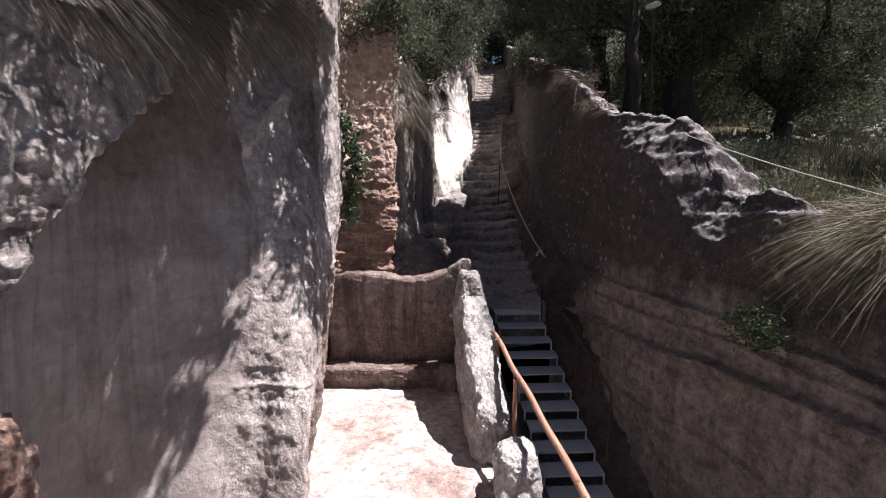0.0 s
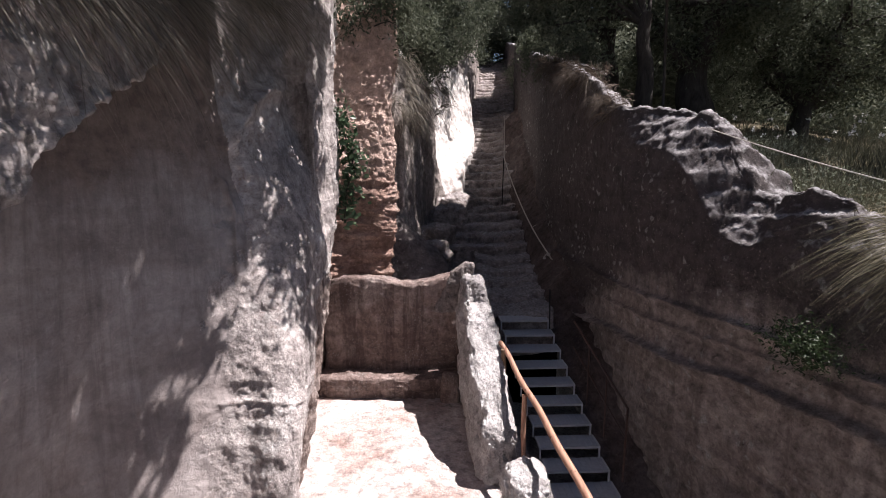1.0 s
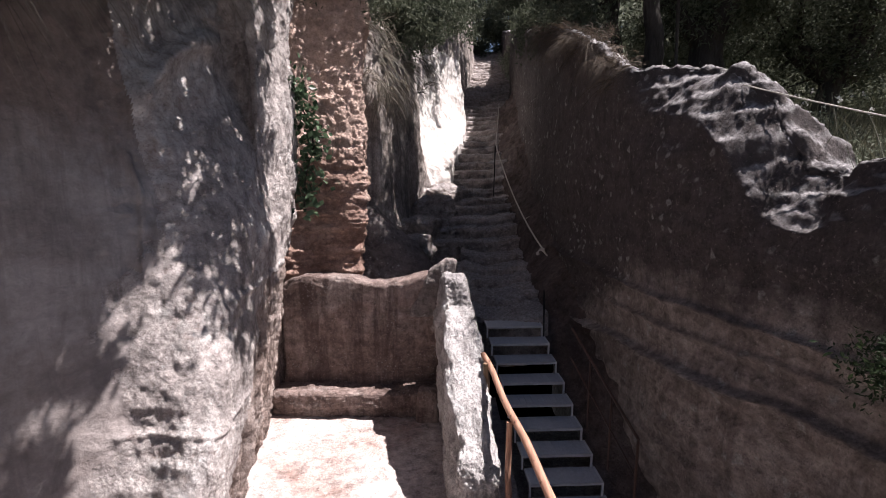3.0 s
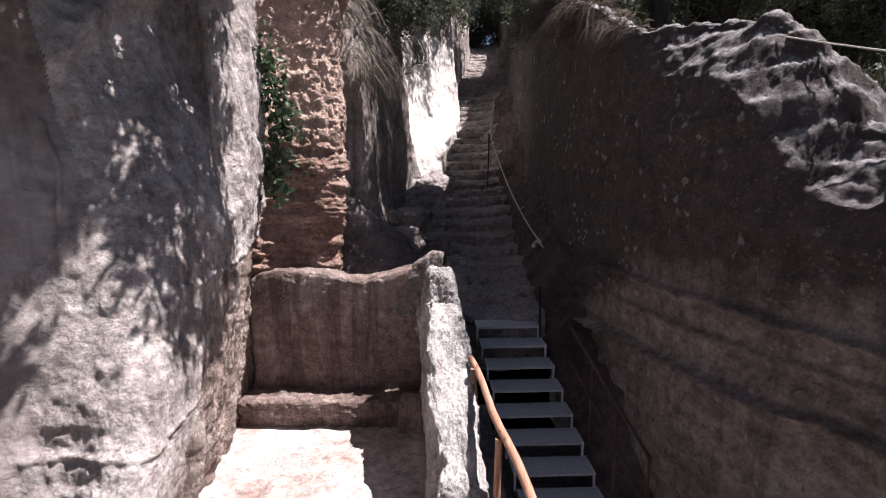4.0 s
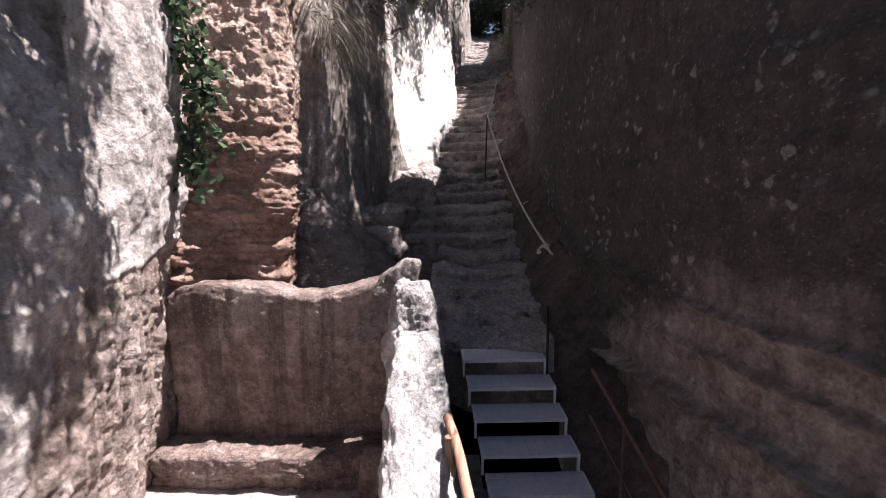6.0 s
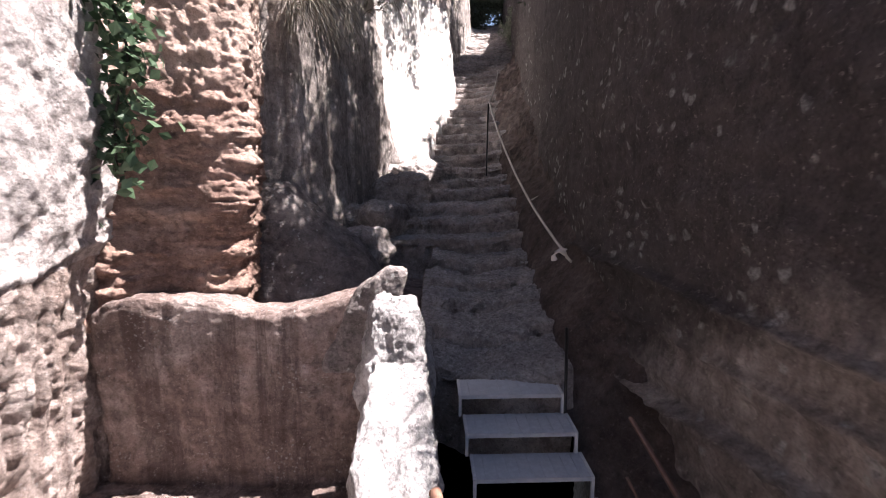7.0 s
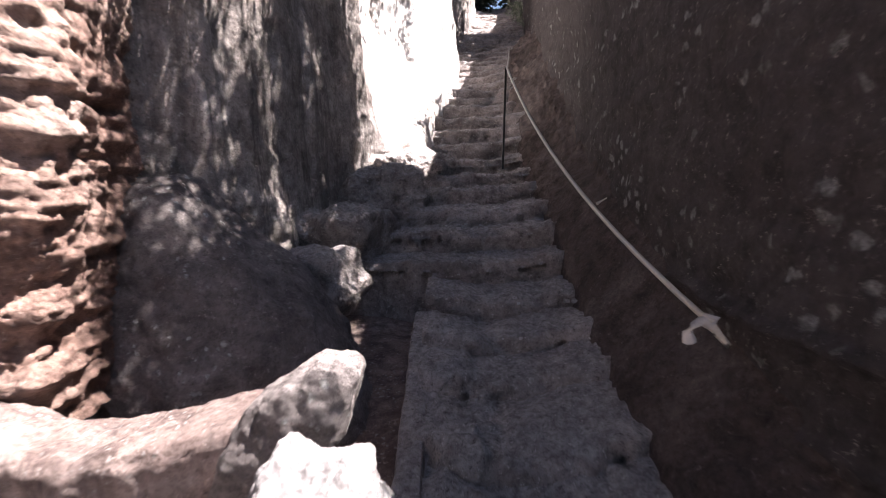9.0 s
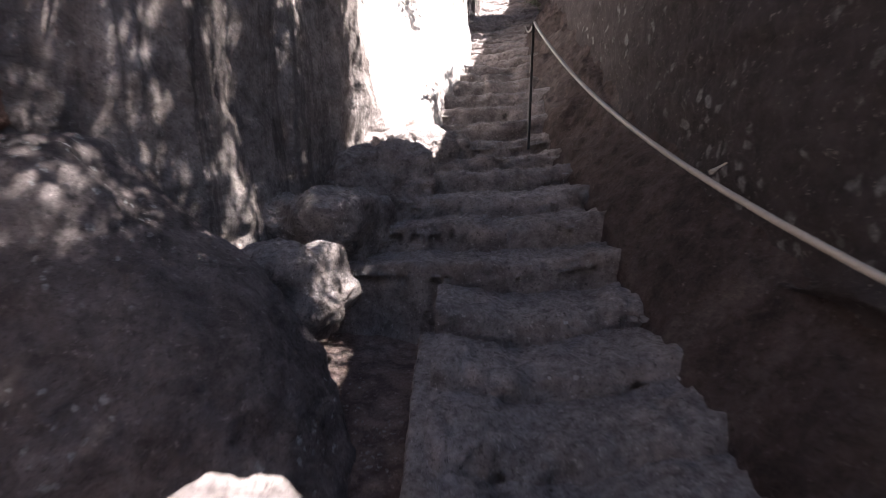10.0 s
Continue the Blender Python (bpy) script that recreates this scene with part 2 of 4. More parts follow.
# ---- mesh makers ----
def mesh_object(name, verts, faces, material, parent=None, label="", smooth=True):
    me = bpy.data.meshes.new(name)
    v = np.asarray(verts, np.float32).reshape(-1, 3)
    f = np.asarray(faces, np.int32)
    me.vertices.add(len(v))
    me.vertices.foreach_set("co", v.ravel())
    me.loops.add(f.size)
    me.loops.foreach_set("vertex_index", f.ravel())
    me.polygons.add(len(f))
    me.polygons.foreach_set("loop_start", np.arange(0, f.size, f.shape[1], dtype=np.int32))
    me.update(calc_edges=True)
    me.polygons.foreach_set("use_smooth", np.full(len(f), smooth))
    me.materials.append(material)
    ob = new(name, me)
    ob.parent = parent
    if label:
        tagged(ob, label)
    return ob


def part(name, bm, material, parent, label="", smooth=False):
    me = bpy.data.meshes.new(name)
    bm.to_mesh(me)
    bm.free()
    me.materials.append(material)
    me.polygons.foreach_set("use_smooth", np.full(len(me.polygons), smooth))
    ob = new(name, me)
    ob.parent = parent
    if label:
        tagged(ob, label)
    return ob


def empty(name, label, category, group="", kind=""):
    return tagged(new(name), label, category, group, kind)


def grid_faces(nu, nv):
    i = np.arange(nu * nv).reshape(nu, nv)
    return np.stack([i[:-1, :-1], i[1:, :-1], i[1:, 1:], i[:-1, 1:]], -1).reshape(-1, 4)


def normals_of(P):
    n = np.cross(np.gradient(P, axis=0), np.gradient(P, axis=1))
    return n / np.maximum(np.linalg.norm(n, axis=2, keepdims=True), 1e-9)


def rough(p, broad=0.10, fine=0.03, beds=0.03, flutes=0.0, seed=0):
    """How far rock stands proud at the points p: lumps, worn beds, vertical flutes, small pits."""
    patch = 0.55 + 0.9 * value_noise(p * 1.3, seed + 29)
    d = broad * fbm(p * 0.9, 3, seed) + fine * patch * (0.6 * fbm(p * 5.0, 4, seed + 3, 0.62) + 0.9 * (0.35 - np.abs(fbm(p * 3.1, 4, seed + 5, 0.6))))
    if beds:
        d = d + beds * fbm(p * np.array([0.7, 0.7, 6.5]), 3, seed + 7)
    if flutes:
        d = d + flutes * fbm(p * np.array([5.5, 5.5, 0.35]), 3, seed + 11)
    return d


def rock_sheet(name, P, material, depth, sign=1, parent=None, label=""):
    """A grid of points pushed along its normals by depth(points)."""
    nu, nv, _ = P.shape
    n = normals_of(P) * sign
    flat = P.reshape(-1, 3)
    Q = flat + n.reshape(-1, 3) * depth(flat)[:, None]
    f = grid_faces(nu, nv)
    if sign < 0:
        f = f[:, ::-1]
    return mesh_object(name, Q, f, material, parent, label)


def rock_block(name, centre, size, material, res=0.04, power=5.0, lean=None, amp=0.06, seed=1, parent=None, label="", turn=0.0, fine=0.02):
    """A worn boulder or cut block: a rounded box with a rough skin. lean(points) may reshape it."""
    n = int(min(84, max(8, max(size) / res)))
    t = np.linspace(-1, 1, n + 1)
    A, B = np.meshgrid(t, t, indexing="ij")
    one = np.ones_like(A)
    sides = [(A, B, one), (B, A, -one), (one, A, B), (-one, B, A), (B, one, A), (A, -one, B)]
    p = np.concatenate([np.stack(s, -1).reshape(-1, 3) for s in sides])
    f = np.concatenate([grid_faces(n + 1, n + 1) + k * (n + 1) ** 2 for k in range(6)])
    _, first, back = np.unique(np.round(p * n).astype(np.int64) @ np.array([1, 1000, 1000000]), return_index=True, return_inverse=True)
    p, f = p[first], back.reshape(-1)[f]
    r = (np.abs(p) ** power).sum(1) ** (1 / power)
    p = p / r[:, None] * np.array(size) / 2
    out = np.sign(p) * (np.abs(p) / (np.array(size) / 2)) ** 2
    out /= np.maximum(np.linalg.norm(out, axis=1, keepdims=True), 1e-6)
    if lean:
        p = lean(p)
    c, s = math.cos(radians(turn)), math.sin(radians(turn))
    p = p @ np.array([[c, s, 0], [-s, c, 0], [0, 0, 1]]) + np.array(centre)
    p = p + out * (amp * fbm(p * 1.8, 3, seed) + fine * (0.7 * fbm(p * 8, 4, seed + 5, 0.62) + 1.2 * (0.3 - np.abs(fbm(p * 4.2, 4, seed + 9, 0.6)))))[:, None]
    return mesh_object(name, p, f, material, parent, label)


def tube_data(points, radii, sides=8):
    """Vertices and faces of a tapered tube along the points, with closed ends."""
    pts = np.array(points, float)
    rad = np.broadcast_to(np.asarray(radii, float), (len(pts),))
    t = np.gradient(pts, axis=0)
    t /= np.maximum(np.linalg.norm(t, axis=1, keepdims=True), 1e-9)
    ref = np.where(np.abs(t[:, 2:3]) > 0.9, np.array([[1.0, 0, 0]]), np.array([[0, 0, 1.0]]))
    a = np.cross(t, ref)
    a /= np.maximum(np.linalg.norm(a, axis=1, keepdims=True), 1e-9)
    b = np.cross(t, a)
    ang = np.linspace(0, 2 * math.pi, sides, endpoint=False)
    ring = a[:, None] * np.cos(ang)[None, :, None] + b[:, None] * np.sin(ang)[None, :, None]
    v = (pts[:, None] + ring * rad[:, None, None]).reshape(-1, 3)
    i = np.arange(len(pts) * sides).reshape(len(pts), sides)
    j = np.roll(i, -1, axis=1)
    f = np.stack([i[:-1], j[:-1], j[1:], i[1:]], -1).reshape(-1, 4)
    n = len(v)
    v = np.vstack([v, pts[:1], pts[-1:]])
    caps = [(i[0, k], j[0, k], n, n) for k in range(sides)] + [(j[-1, k], i[-1, k], n + 1, n + 1) for k in range(sides)]
    return v, f, [c[:3] for c in caps]


def tube(name, points, radii, material, parent=None, label="", sides=8):
    v, f, caps = tube_data(points, radii, sides)
    me = bpy.data.meshes.new(name)
    me.from_pydata(v.tolist(), [], f.tolist() + [list(map(int, c)) for c in caps])
    me.polygons.foreach_set("use_smooth", np.full(len(me.polygons), True))
    me.materials.append(material)
    ob = new(name, me)
    ob.parent = parent
    if label:
        tagged(ob, label)
    return ob


def box_bm(bm, centre, size, turn=0.0):
    m = pose(*centre, 0, 0, turn) @ Matrix.Diagonal((*size, 1))
    return bmesh.ops.create_cube(bm, size=1, matrix=m)


def leaves(name, centres, size, material, rng, parent=None, label="", droop=0.0, aspect=0.35):
    """Many small pointed leaves, one at each of the centres, turned at random."""
    c = np.asarray(centres)
    n = len(c)
    d = rng.normal(size=(n, 3))
    d[:, 2] -= droop
    d /= np.linalg.norm(d, axis=1, keepdims=True)
    w = np.cross(d, rng.normal(size=(n, 3)))
    w /= np.maximum(np.linalg.norm(w, axis=1, keepdims=True), 1e-6)
    up = np.cross(d, w)
    s = size * rng.uniform(0.6, 1.4, (n, 1))
    v = np.stack([c - d * s, c + w * s * aspect + up * s * 0.12, c + d * s, c - w * s * aspect + up * s * 0.12], 1)
    return mesh_object(name, v.reshape(-1, 3), np.arange(4 * n).reshape(n, 4), material, parent, label, False)


def grass(name, roots, ways, lengths, material, rng, width=0.006, sag=0.6, parent=None, label="", segs=5):
    """Curved blades from the roots, starting along ways and sinking with their length."""
    roots, ways = np.asarray(roots), np.asarray(ways)
    n = len(roots)
    side = np.cross(ways, rng.normal(size=(n, 3)))
    side /= np.maximum(np.linalg.norm(side, axis=1, keepdims=True), 1e-6)
    rows = []
    for k in range(segs + 1):
        t = k / segs
        p = roots + ways * (lengths * t)[:, None]
        p[:, 2] -= sag * lengths * t * t
        w = width * (1 - 0.9 * t)
        rows += [p - side * w, p + side * w]
    v = np.stack(rows, 1)
    base = (np.arange(n) * 2 * (segs + 1))[:, None, None]
    k = np.arange(segs)[None, :, None] * 2
    f = (base + k + np.array([0, 1, 3, 2])[None, None]).reshape(-1, 4)
    return mesh_object(name, v.reshape(-1, 3), f, material, parent, label, False)


# ---- large rock forms ----
def cliff(name, plan, top, batter, material, depth, floor=-0.8, back=(-1, 0, 0), reach=9.0, rise=0.1, nu=300, nv=150, sign=1, label="", category="cliff", second=None):
    """A rock wall along a plan line, from the floor up to top(y), then back over its brow."""
    C = spline(plan, nu)
    nf = int(nv * 0.82)
    zt = np.array([top(x, y) for x, y in C[:, -2:]])
    P = np.zeros((nu, nv, 3))
    for j in range(nv):
        if j < nf:
            z = floor + (zt - floor) * j / (nf - 1)
            off = batter(C, z)
            P[:, j, 0], P[:, j, 1], P[:, j, 2] = C[:, 0] + off[:, 0], C[:, 1] + off[:, 1], z
        else:
            g = ((j - nf + 1) / (nv - nf)) ** 2.2
            P[:, j, 0] = P[:, nf - 1, 0] + back[0] * reach * g
            P[:, j, 1] = P[:, nf - 1, 1] + back[1] * reach * g
            P[:, j, 2] = P[:, nf - 1, 2] + rise * reach * g + 0.12 * np.sqrt(min(1, g * 12))
    ob = rock_sheet(name, P, material, depth, sign)
    if second:
        mids = (P[:-1, :-1] + P[1:, 1:]).reshape(-1, 3) / 2
        for extra in second[0]:
            ob.data.materials.append(extra)
        ob.data.polygons.foreach_set("material_index", second[1](mids).astype(np.int32))
    return tagged(ob, label, category, kind="structure")


def left_top(x, y):
    return float(np.interp(y, [-8, 2, 4.5, 6.0, 7.0, 8, 11], [5.6, 5.5, 5.75, 6.2, 7.2, 8.0, 8.0]))


# plan of the west wall at two heights, low and high
WEST = [(-2.6, -1.6, -2.6, -1.6), (-2.66, 0.6, -2.66, 0.6), (-2.7, 2.0, -2.7, 2.0), (-2.72, 3.2, -2.72, 3.2), (-2.76, 3.42, -2.76, 3.42), (-3.34, 3.56, -3.3, 3.52), (-3.78, 4.1, -3.62, 4.2), (-3.9, 4.75, -3.68, 5.1),
        (-3.72, 5.45, -3.4, 6.0), (-3.05, 6.0, -2.92, 6.65), (-2.5, 6.2, -2.55, 6.95), (-2.1, 6.13, -2.28, 7.2), (-1.83, 6.22, -2.1, 7.6), (-1.84, 6.7, -2.02, 8.1), (-1.9, 7.12, -1.97, 8.6),
        (-2.12, 8.4, -2.0, 9.2), (-2.3, 9.2, -2.08, 9.7), (-2.38, 9.95, -2.2, 10.0), (-2.3, 10.6, -2.3, 10.6)]


def brow_edge(z):
    """The slanting lip where the near wall breaks off over the hollow."""
    return np.interp(z, [1.6, 2.4, 2.9, 3.36, 3.82, 4.07, 4.47, 4.8, 5.3, 6.0], [1.9, 2.2, 2.5, 2.87, 3.3, 3.58, 4.01, 4.5, 5.5, 6.2])


def left_batter(C, z):
    most = np.interp(C[:, 3], [7.0, 8.0], [2.3, 1.25])
    t = np.clip((z - 1.45) / 1.95, -0.8, most)[:, None]
    off = (C[:, 2:] - C[:, :2]) * t
    w = step01(-1.5, 3.0, C[:, 3]) * (1 - step01(3.4, 5.6, C[:, 3]))
    off[:, 1] += w * (brow_edge(z) - 3.42)
    off[:, 0] -= 0.06 * np.maximum(z - 4.4, 0) * (1 - step01(7.0, 8.0, C[:, 3]))
    return off


def is_flank(p):
    z = p[:, 2]
    return step01(0.0, 0.3, p[:, 1] - (6.15 + 0.69 * np.maximum(z, 0))) * (1 - step01(2.45, 2.8, z)) * step01(-3.0, -2.7, p[:, 0])


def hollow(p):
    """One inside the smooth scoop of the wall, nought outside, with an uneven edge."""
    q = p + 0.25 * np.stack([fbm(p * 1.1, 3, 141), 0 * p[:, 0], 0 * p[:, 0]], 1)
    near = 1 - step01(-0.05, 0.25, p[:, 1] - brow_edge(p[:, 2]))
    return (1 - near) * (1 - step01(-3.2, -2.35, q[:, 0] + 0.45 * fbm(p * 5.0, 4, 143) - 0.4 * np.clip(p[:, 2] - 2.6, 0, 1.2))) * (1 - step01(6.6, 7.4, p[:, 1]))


def left_depth(p):
    near = 1 - step01(-0.05, 0.25, p[:, 1] - brow_edge(p[:, 2]))
    smooth = (1 - near) * (1 - step01(-3.15, -2.6, p[:, 0])) * (1 - step01(6.6, 7.4, p[:, 1]))
    flank = is_flank(p)
    wob = 0.06 * fbm(p * 2.2, 3, 39)
    d = rough(p, 0.10, 0.065, 0.01, 0.02, 21) * (1 - 0.88 * smooth) + 0.07 * smooth * fbm(p * 0.8, 2, 27)
    high = step01(3.9, 4.4, p[:, 2])
    d = d + near * ((1 - 0.6 * high) * 0.15 * fbm(p * np.array([1.2, 1.2, 6.5]), 4, 31) + (0.03 + 0.05 * high) * fbm(p * np.array([10, 10, 1.2]), 3, 33))
    d = d + flank * (0.17 * fbm(p * np.array([6.0, 6.0, 0.25]), 4, 35) + 0.03 * fbm(p * 14, 3, 36))
    upper = step01(2.6, 3.0, p[:, 2]) * step01(7.2, 8.0, p[:, 1])
    d = d + upper * 0.10 * fbm(p * np.array([2.6, 2.6, 1.2]), 4, 38)
    low = step01(1.7, 1.2, p[:, 2]) * step01(-2.9, -2.4, p[:, 0]) * (1 - flank)
    d = d + low * 0.04 * (0.3 - np.abs(fbm(p * 4.0, 4, 37, 0.6)))
    front = step01(5.2, 5.6, p[:, 1]) * (1 - flank)
    d = d - 0.035 * front * step01(-2.9, -2.6, p[:, 0]) * np.exp(-((p[:, 2] - 1.46 + wob) / 0.022) ** 2)
    d = d - 0.03 * step01(7.0, 7.3, p[:, 1]) * np.exp(-((p[:, 2] - 2.62 - 0.08 * (p[:, 1] - 8) + wob) / 0.035) ** 2)
    crack = -2.86 + 0.16 * (4.1 - p[:, 2]) + 2.2 * wob
    d = d - 0.05 * step01(2.8, 3.0, p[:, 2]) * (1 - step01(4.05, 4.2, p[:, 2])) * np.exp(-((p[:, 0] - crack) / 0.016) ** 2) * step01(5.9, 6.3, p[:, 1])
    cleft = -2.62 - 0.20 * (5.6 - p[:, 2]) + 2 * wob
    return d - 0.20 * step01(4.45, 4.75, p[:, 2]) * np.exp(-((p[:, 0] - cleft) / 0.09) ** 2) * step01(5.9, 6.3, p[:, 1])


M_HOLLOW = rock("smooth_grey_brown_rock", (0.20, 0.17, 0.16), (0.31, 0.278, 0.267), (0.40, 0.372, 0.365), streak=0.35, strata=0.15, bump=0.3, speckle=0.1, flecky=0.12, upper_tone=(4.1, (0.17, 0.132, 0.115)), mottle=0.3)
M_FLANK = rock("brown_fluted_rock", (0.27, 0.20, 0.17), (0.43, 0.35, 0.315), (0.57, 0.50, 0.465), streak=0.7, strata=0.05, bump=1.0, stain=(0.095, 0.06, 0.05))
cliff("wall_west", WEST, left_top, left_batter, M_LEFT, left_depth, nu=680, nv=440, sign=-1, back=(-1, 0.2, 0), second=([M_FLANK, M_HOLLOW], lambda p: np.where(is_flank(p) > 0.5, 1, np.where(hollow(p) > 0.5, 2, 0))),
      label="tall pale sandstone wall with a smooth scooped hollow and a brown fluted flank")
# unseen run of the wall, added so that light bounces back from it
cliff("wall_west_rear", [(-2.0, -12), (-2.3, -6), (-2.5, -3), (-2.6, -1.5)], left_top, lambda C, z: np.stack([-0.10 * (z - 3.4), 0 * z], 1), M_LEFT, lambda p: rough(p, 0.1, 0.07, 0.02, 0.02, 21), nu=60, nv=60, sign=-1,
      label="unseen pale sandstone wall behind the viewer, added for bounced light")

tagged(rock_block("wall_foot_rock", (-3.55, 3.0, 1.35), (1.0, 1.35, 3.0), M_RED, res=0.03, power=4, amp=0.22, seed=71, fine=0.12, lean=lambda p: p + np.stack([-0.12 * p[:, 2], -0.1 * p[:, 2], 0 * p[:, 2]], 1)),
       "lumpy red-brown rock at the foot of the overhang", "rock")

# the red column, the wall behind it and the far side of the stair
def red_depth(p):
    low = 1 - step01(3.6, 4.3, p[:, 2])
    beds = fbm(p * np.array([1.2, 1.2, 8.0]), 4, 45, 0.6)
    return rough(p, 0.12, 0.085, 0.0, 0.0, 41) + 0.04 * fbm(p * 13.0, 3, 49, 0.7) + (0.25 + 0.75 * low) * (0.13 * beds + 0.06 * (0.3 - np.abs(fbm(p * np.array([5, 5, 3.0]), 4, 47))))


def no_batter(C, z):
    return np.zeros((len(C), 2))


cliff("wall_red_column", [(-2.9, 9.9), (-2.3, 9.95), (-2.0, 10.1), (-1.6, 10.16), (-1.25, 10.2), (-1.08, 10.35), (-1.1, 10.7), (-1.3, 11.4), (-1.5, 12.2)],
      lambda x, y: 7.9, lambda C, z: np.stack([0.02 * (z - 3), 0.05 * (z - 3) + 0.20 * np.maximum(z - 4.3, 0)], 1), M_RED, red_depth, floor=1.9, back=(-0.4, 1, 0), nu=200, nv=380, sign=-1,
      label="red-brown weathered rock column with eroded horizontal beds")


def corridor_top(x, y):
    return float(np.interp(y, [11, 14, 16, 20, 34], [6.6, 7.0, 7.6, 9.4, 13.0]))


def stair_line(y):
    return np.interp(y, [11, 12.5, 13.3, 15, 15.8, 17.6, 20.2, 24.4, 31.6], [1.7, 2.2, 2.65, 3.13, 3.5, 4.45, 5.5, 7.3, 10.0])


def corridor_batter(C, z):
    """The wall leans back a little and, where it is pale, runs out in a worn scoop over the steps."""
    y = C[:, 1]
    reach = np.interp(y, [15.2, 15.8, 18.0, 20.0, 20.7], [0.0, 0.95, 0.95, 0.5, 0.0])
    foot = reach * np.exp(-np.maximum(z - stair_line(y) - 0.3, 0) / 0.6)
    return np.stack([-0.08 * (z - 3.5) + foot, 0 * z], 1)


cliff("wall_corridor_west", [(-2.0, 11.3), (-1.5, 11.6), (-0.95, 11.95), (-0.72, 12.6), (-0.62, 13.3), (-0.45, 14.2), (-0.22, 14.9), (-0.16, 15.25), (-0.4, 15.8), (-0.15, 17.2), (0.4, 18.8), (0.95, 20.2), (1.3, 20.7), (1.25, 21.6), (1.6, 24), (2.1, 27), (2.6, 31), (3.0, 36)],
      corridor_top, corridor_batter, M_BACK, lambda p: rough(p, 0.10, 0.06, 0.02, 0.08, 61), second=([M_BACK_LIT], lambda p: (p[:, 1] > 15.3) & (p[:, 1] < 20.9) & (p[:, 2] < 8)), floor=0.8, back=(-1, 0.1, 0), nu=560, nv=220, sign=-1,
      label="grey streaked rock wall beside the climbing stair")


def right_top(x, y):
    return float(np.interp(y, [-9, 2, 4.26, 4.57, 4.71, 4.82, 5.22, 5.55, 5.7, 6.1, 6.2, 6.38, 6.5, 6.66, 6.95, 7.7, 8.33, 9.63, 11.45, 14.94, 20, 30, 38],
                           [3.3, 3.35, 3.43, 3.55, 3.76, 3.95, 4.06, 4.0, 3.9, 3.96, 4.16, 4.36, 4.6, 4.70, 4.93, 5.09, 5.2, 5.85, 6.5, 7.4, 8.8, 11.4, 13.5]))


def right_depth(p):
    d = rough(p, 0.08, 0.06, 0.03, 0.02, 81)
    crest = step01(0.7, 0.1, np.interp(p[:, 1], [2, 4.3, 5.2, 6.1, 6.95, 8.3, 12, 16], [3.4, 3.45, 4.05, 4.0, 4.93, 5.15, 6.35, 7.3]) - p[:, 2])
    wob = 0.10 * fbm(p * 1.6, 4, 87)
    for height, tilt, depth in ((1.86, -0.10, 0.15), (2.56, -0.01, 0.09), (2.25, -0.05, 0.06), (0.9, -0.06, 0.05)):
        d = d - depth * np.exp(-((p[:, 2] - height - tilt * (p[:, 1] - 7) + wob) / 0.03) ** 2)
    low = step01(2.7, 1.9, p[:, 2])
    d = d + low * 0.05 * fbm(p * np.array([1.0, 1.0, 8.0]), 4, 89)
    saw = (p[:, 2] * 3.6 + 2.5 * wob + 0.4 * p[:, 1]) % 1.0
    return d + crest * (0.035 * (fbm(p * 2.6, 4, 85) - 0.2) + 0.035 * fbm(p * 9.0, 4, 86, 0.7) + 0.04 * (0.5 - saw) * step01(1.0, 0.8, saw) * step01(8.2, 7.4, p[:, 1]))


def right_batter(C, z):
    top = np.array([right_top(x, y) for x, y in C])
    w = (0.4 + 0.6 * step01(5.4, 6.0, C[:, 1])) * step01(4.0, 4.6, C[:, 1]) * (1 - step01(7.4, 8.4, C[:, 1]))
    return np.stack([0.95 * w * np.maximum(0, z - (top - 0.42)), 0 * z], 1)


EAST = "dark lichen-spotted sandstone wall with eroded beds and a broken crest"
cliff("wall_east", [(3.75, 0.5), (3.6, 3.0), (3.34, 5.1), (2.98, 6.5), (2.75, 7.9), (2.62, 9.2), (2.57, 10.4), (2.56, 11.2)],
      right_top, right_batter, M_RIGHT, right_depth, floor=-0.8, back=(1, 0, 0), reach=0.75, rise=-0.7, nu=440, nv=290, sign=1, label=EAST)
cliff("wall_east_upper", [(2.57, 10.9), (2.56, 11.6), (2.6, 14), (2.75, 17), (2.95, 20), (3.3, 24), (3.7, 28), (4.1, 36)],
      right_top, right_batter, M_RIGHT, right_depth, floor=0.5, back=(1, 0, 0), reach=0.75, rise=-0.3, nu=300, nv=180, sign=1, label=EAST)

# ground of the terrace, lower court and the wooded slope above the east wall
def ground_sheet(name, x0, x1, y0, y1, nx, ny, height, material, depth, label, category):
    X, Y = np.meshgrid(np.linspace(x0, x1, nx), np.linspace(y0, y1, ny), indexing="ij")
    P = np.stack([X, Y, height(X, Y)], -1)
    return tagged(rock_sheet(name, P, material, depth), label, category, kind="structure")


ground_sheet("floor_terrace", -3.2, 1.3, 4.6, 10.2, 200, 240, lambda x, y: -0.08 + 0 * x, M_FLOOR, lambda p: rough(p, 0.03, 0.014, 0, 0, 101), "pale worn rock floor of the cut terrace, partly sunlit", "floor")
ground_sheet("floor_court", -4.5, 5.0, -10, 10.0, 90, 180, lambda x, y: -0.42 + 0 * x, M_PATH, lambda p: rough(p, 0.05, 0.02, 0, 0, 103), "dusty trodden ground below the stair", "ground")


def slope_height(x, y):
    return np.interp(y, [-60, 0, 6, 12, 20, 40, 120], [2.5, 3.2, 3.75, 4.6, 6.8, 10.5, 16]) + 0.03 * np.maximum(x - 5, 0) - 0.18 * np.maximum(x - 9, 0)


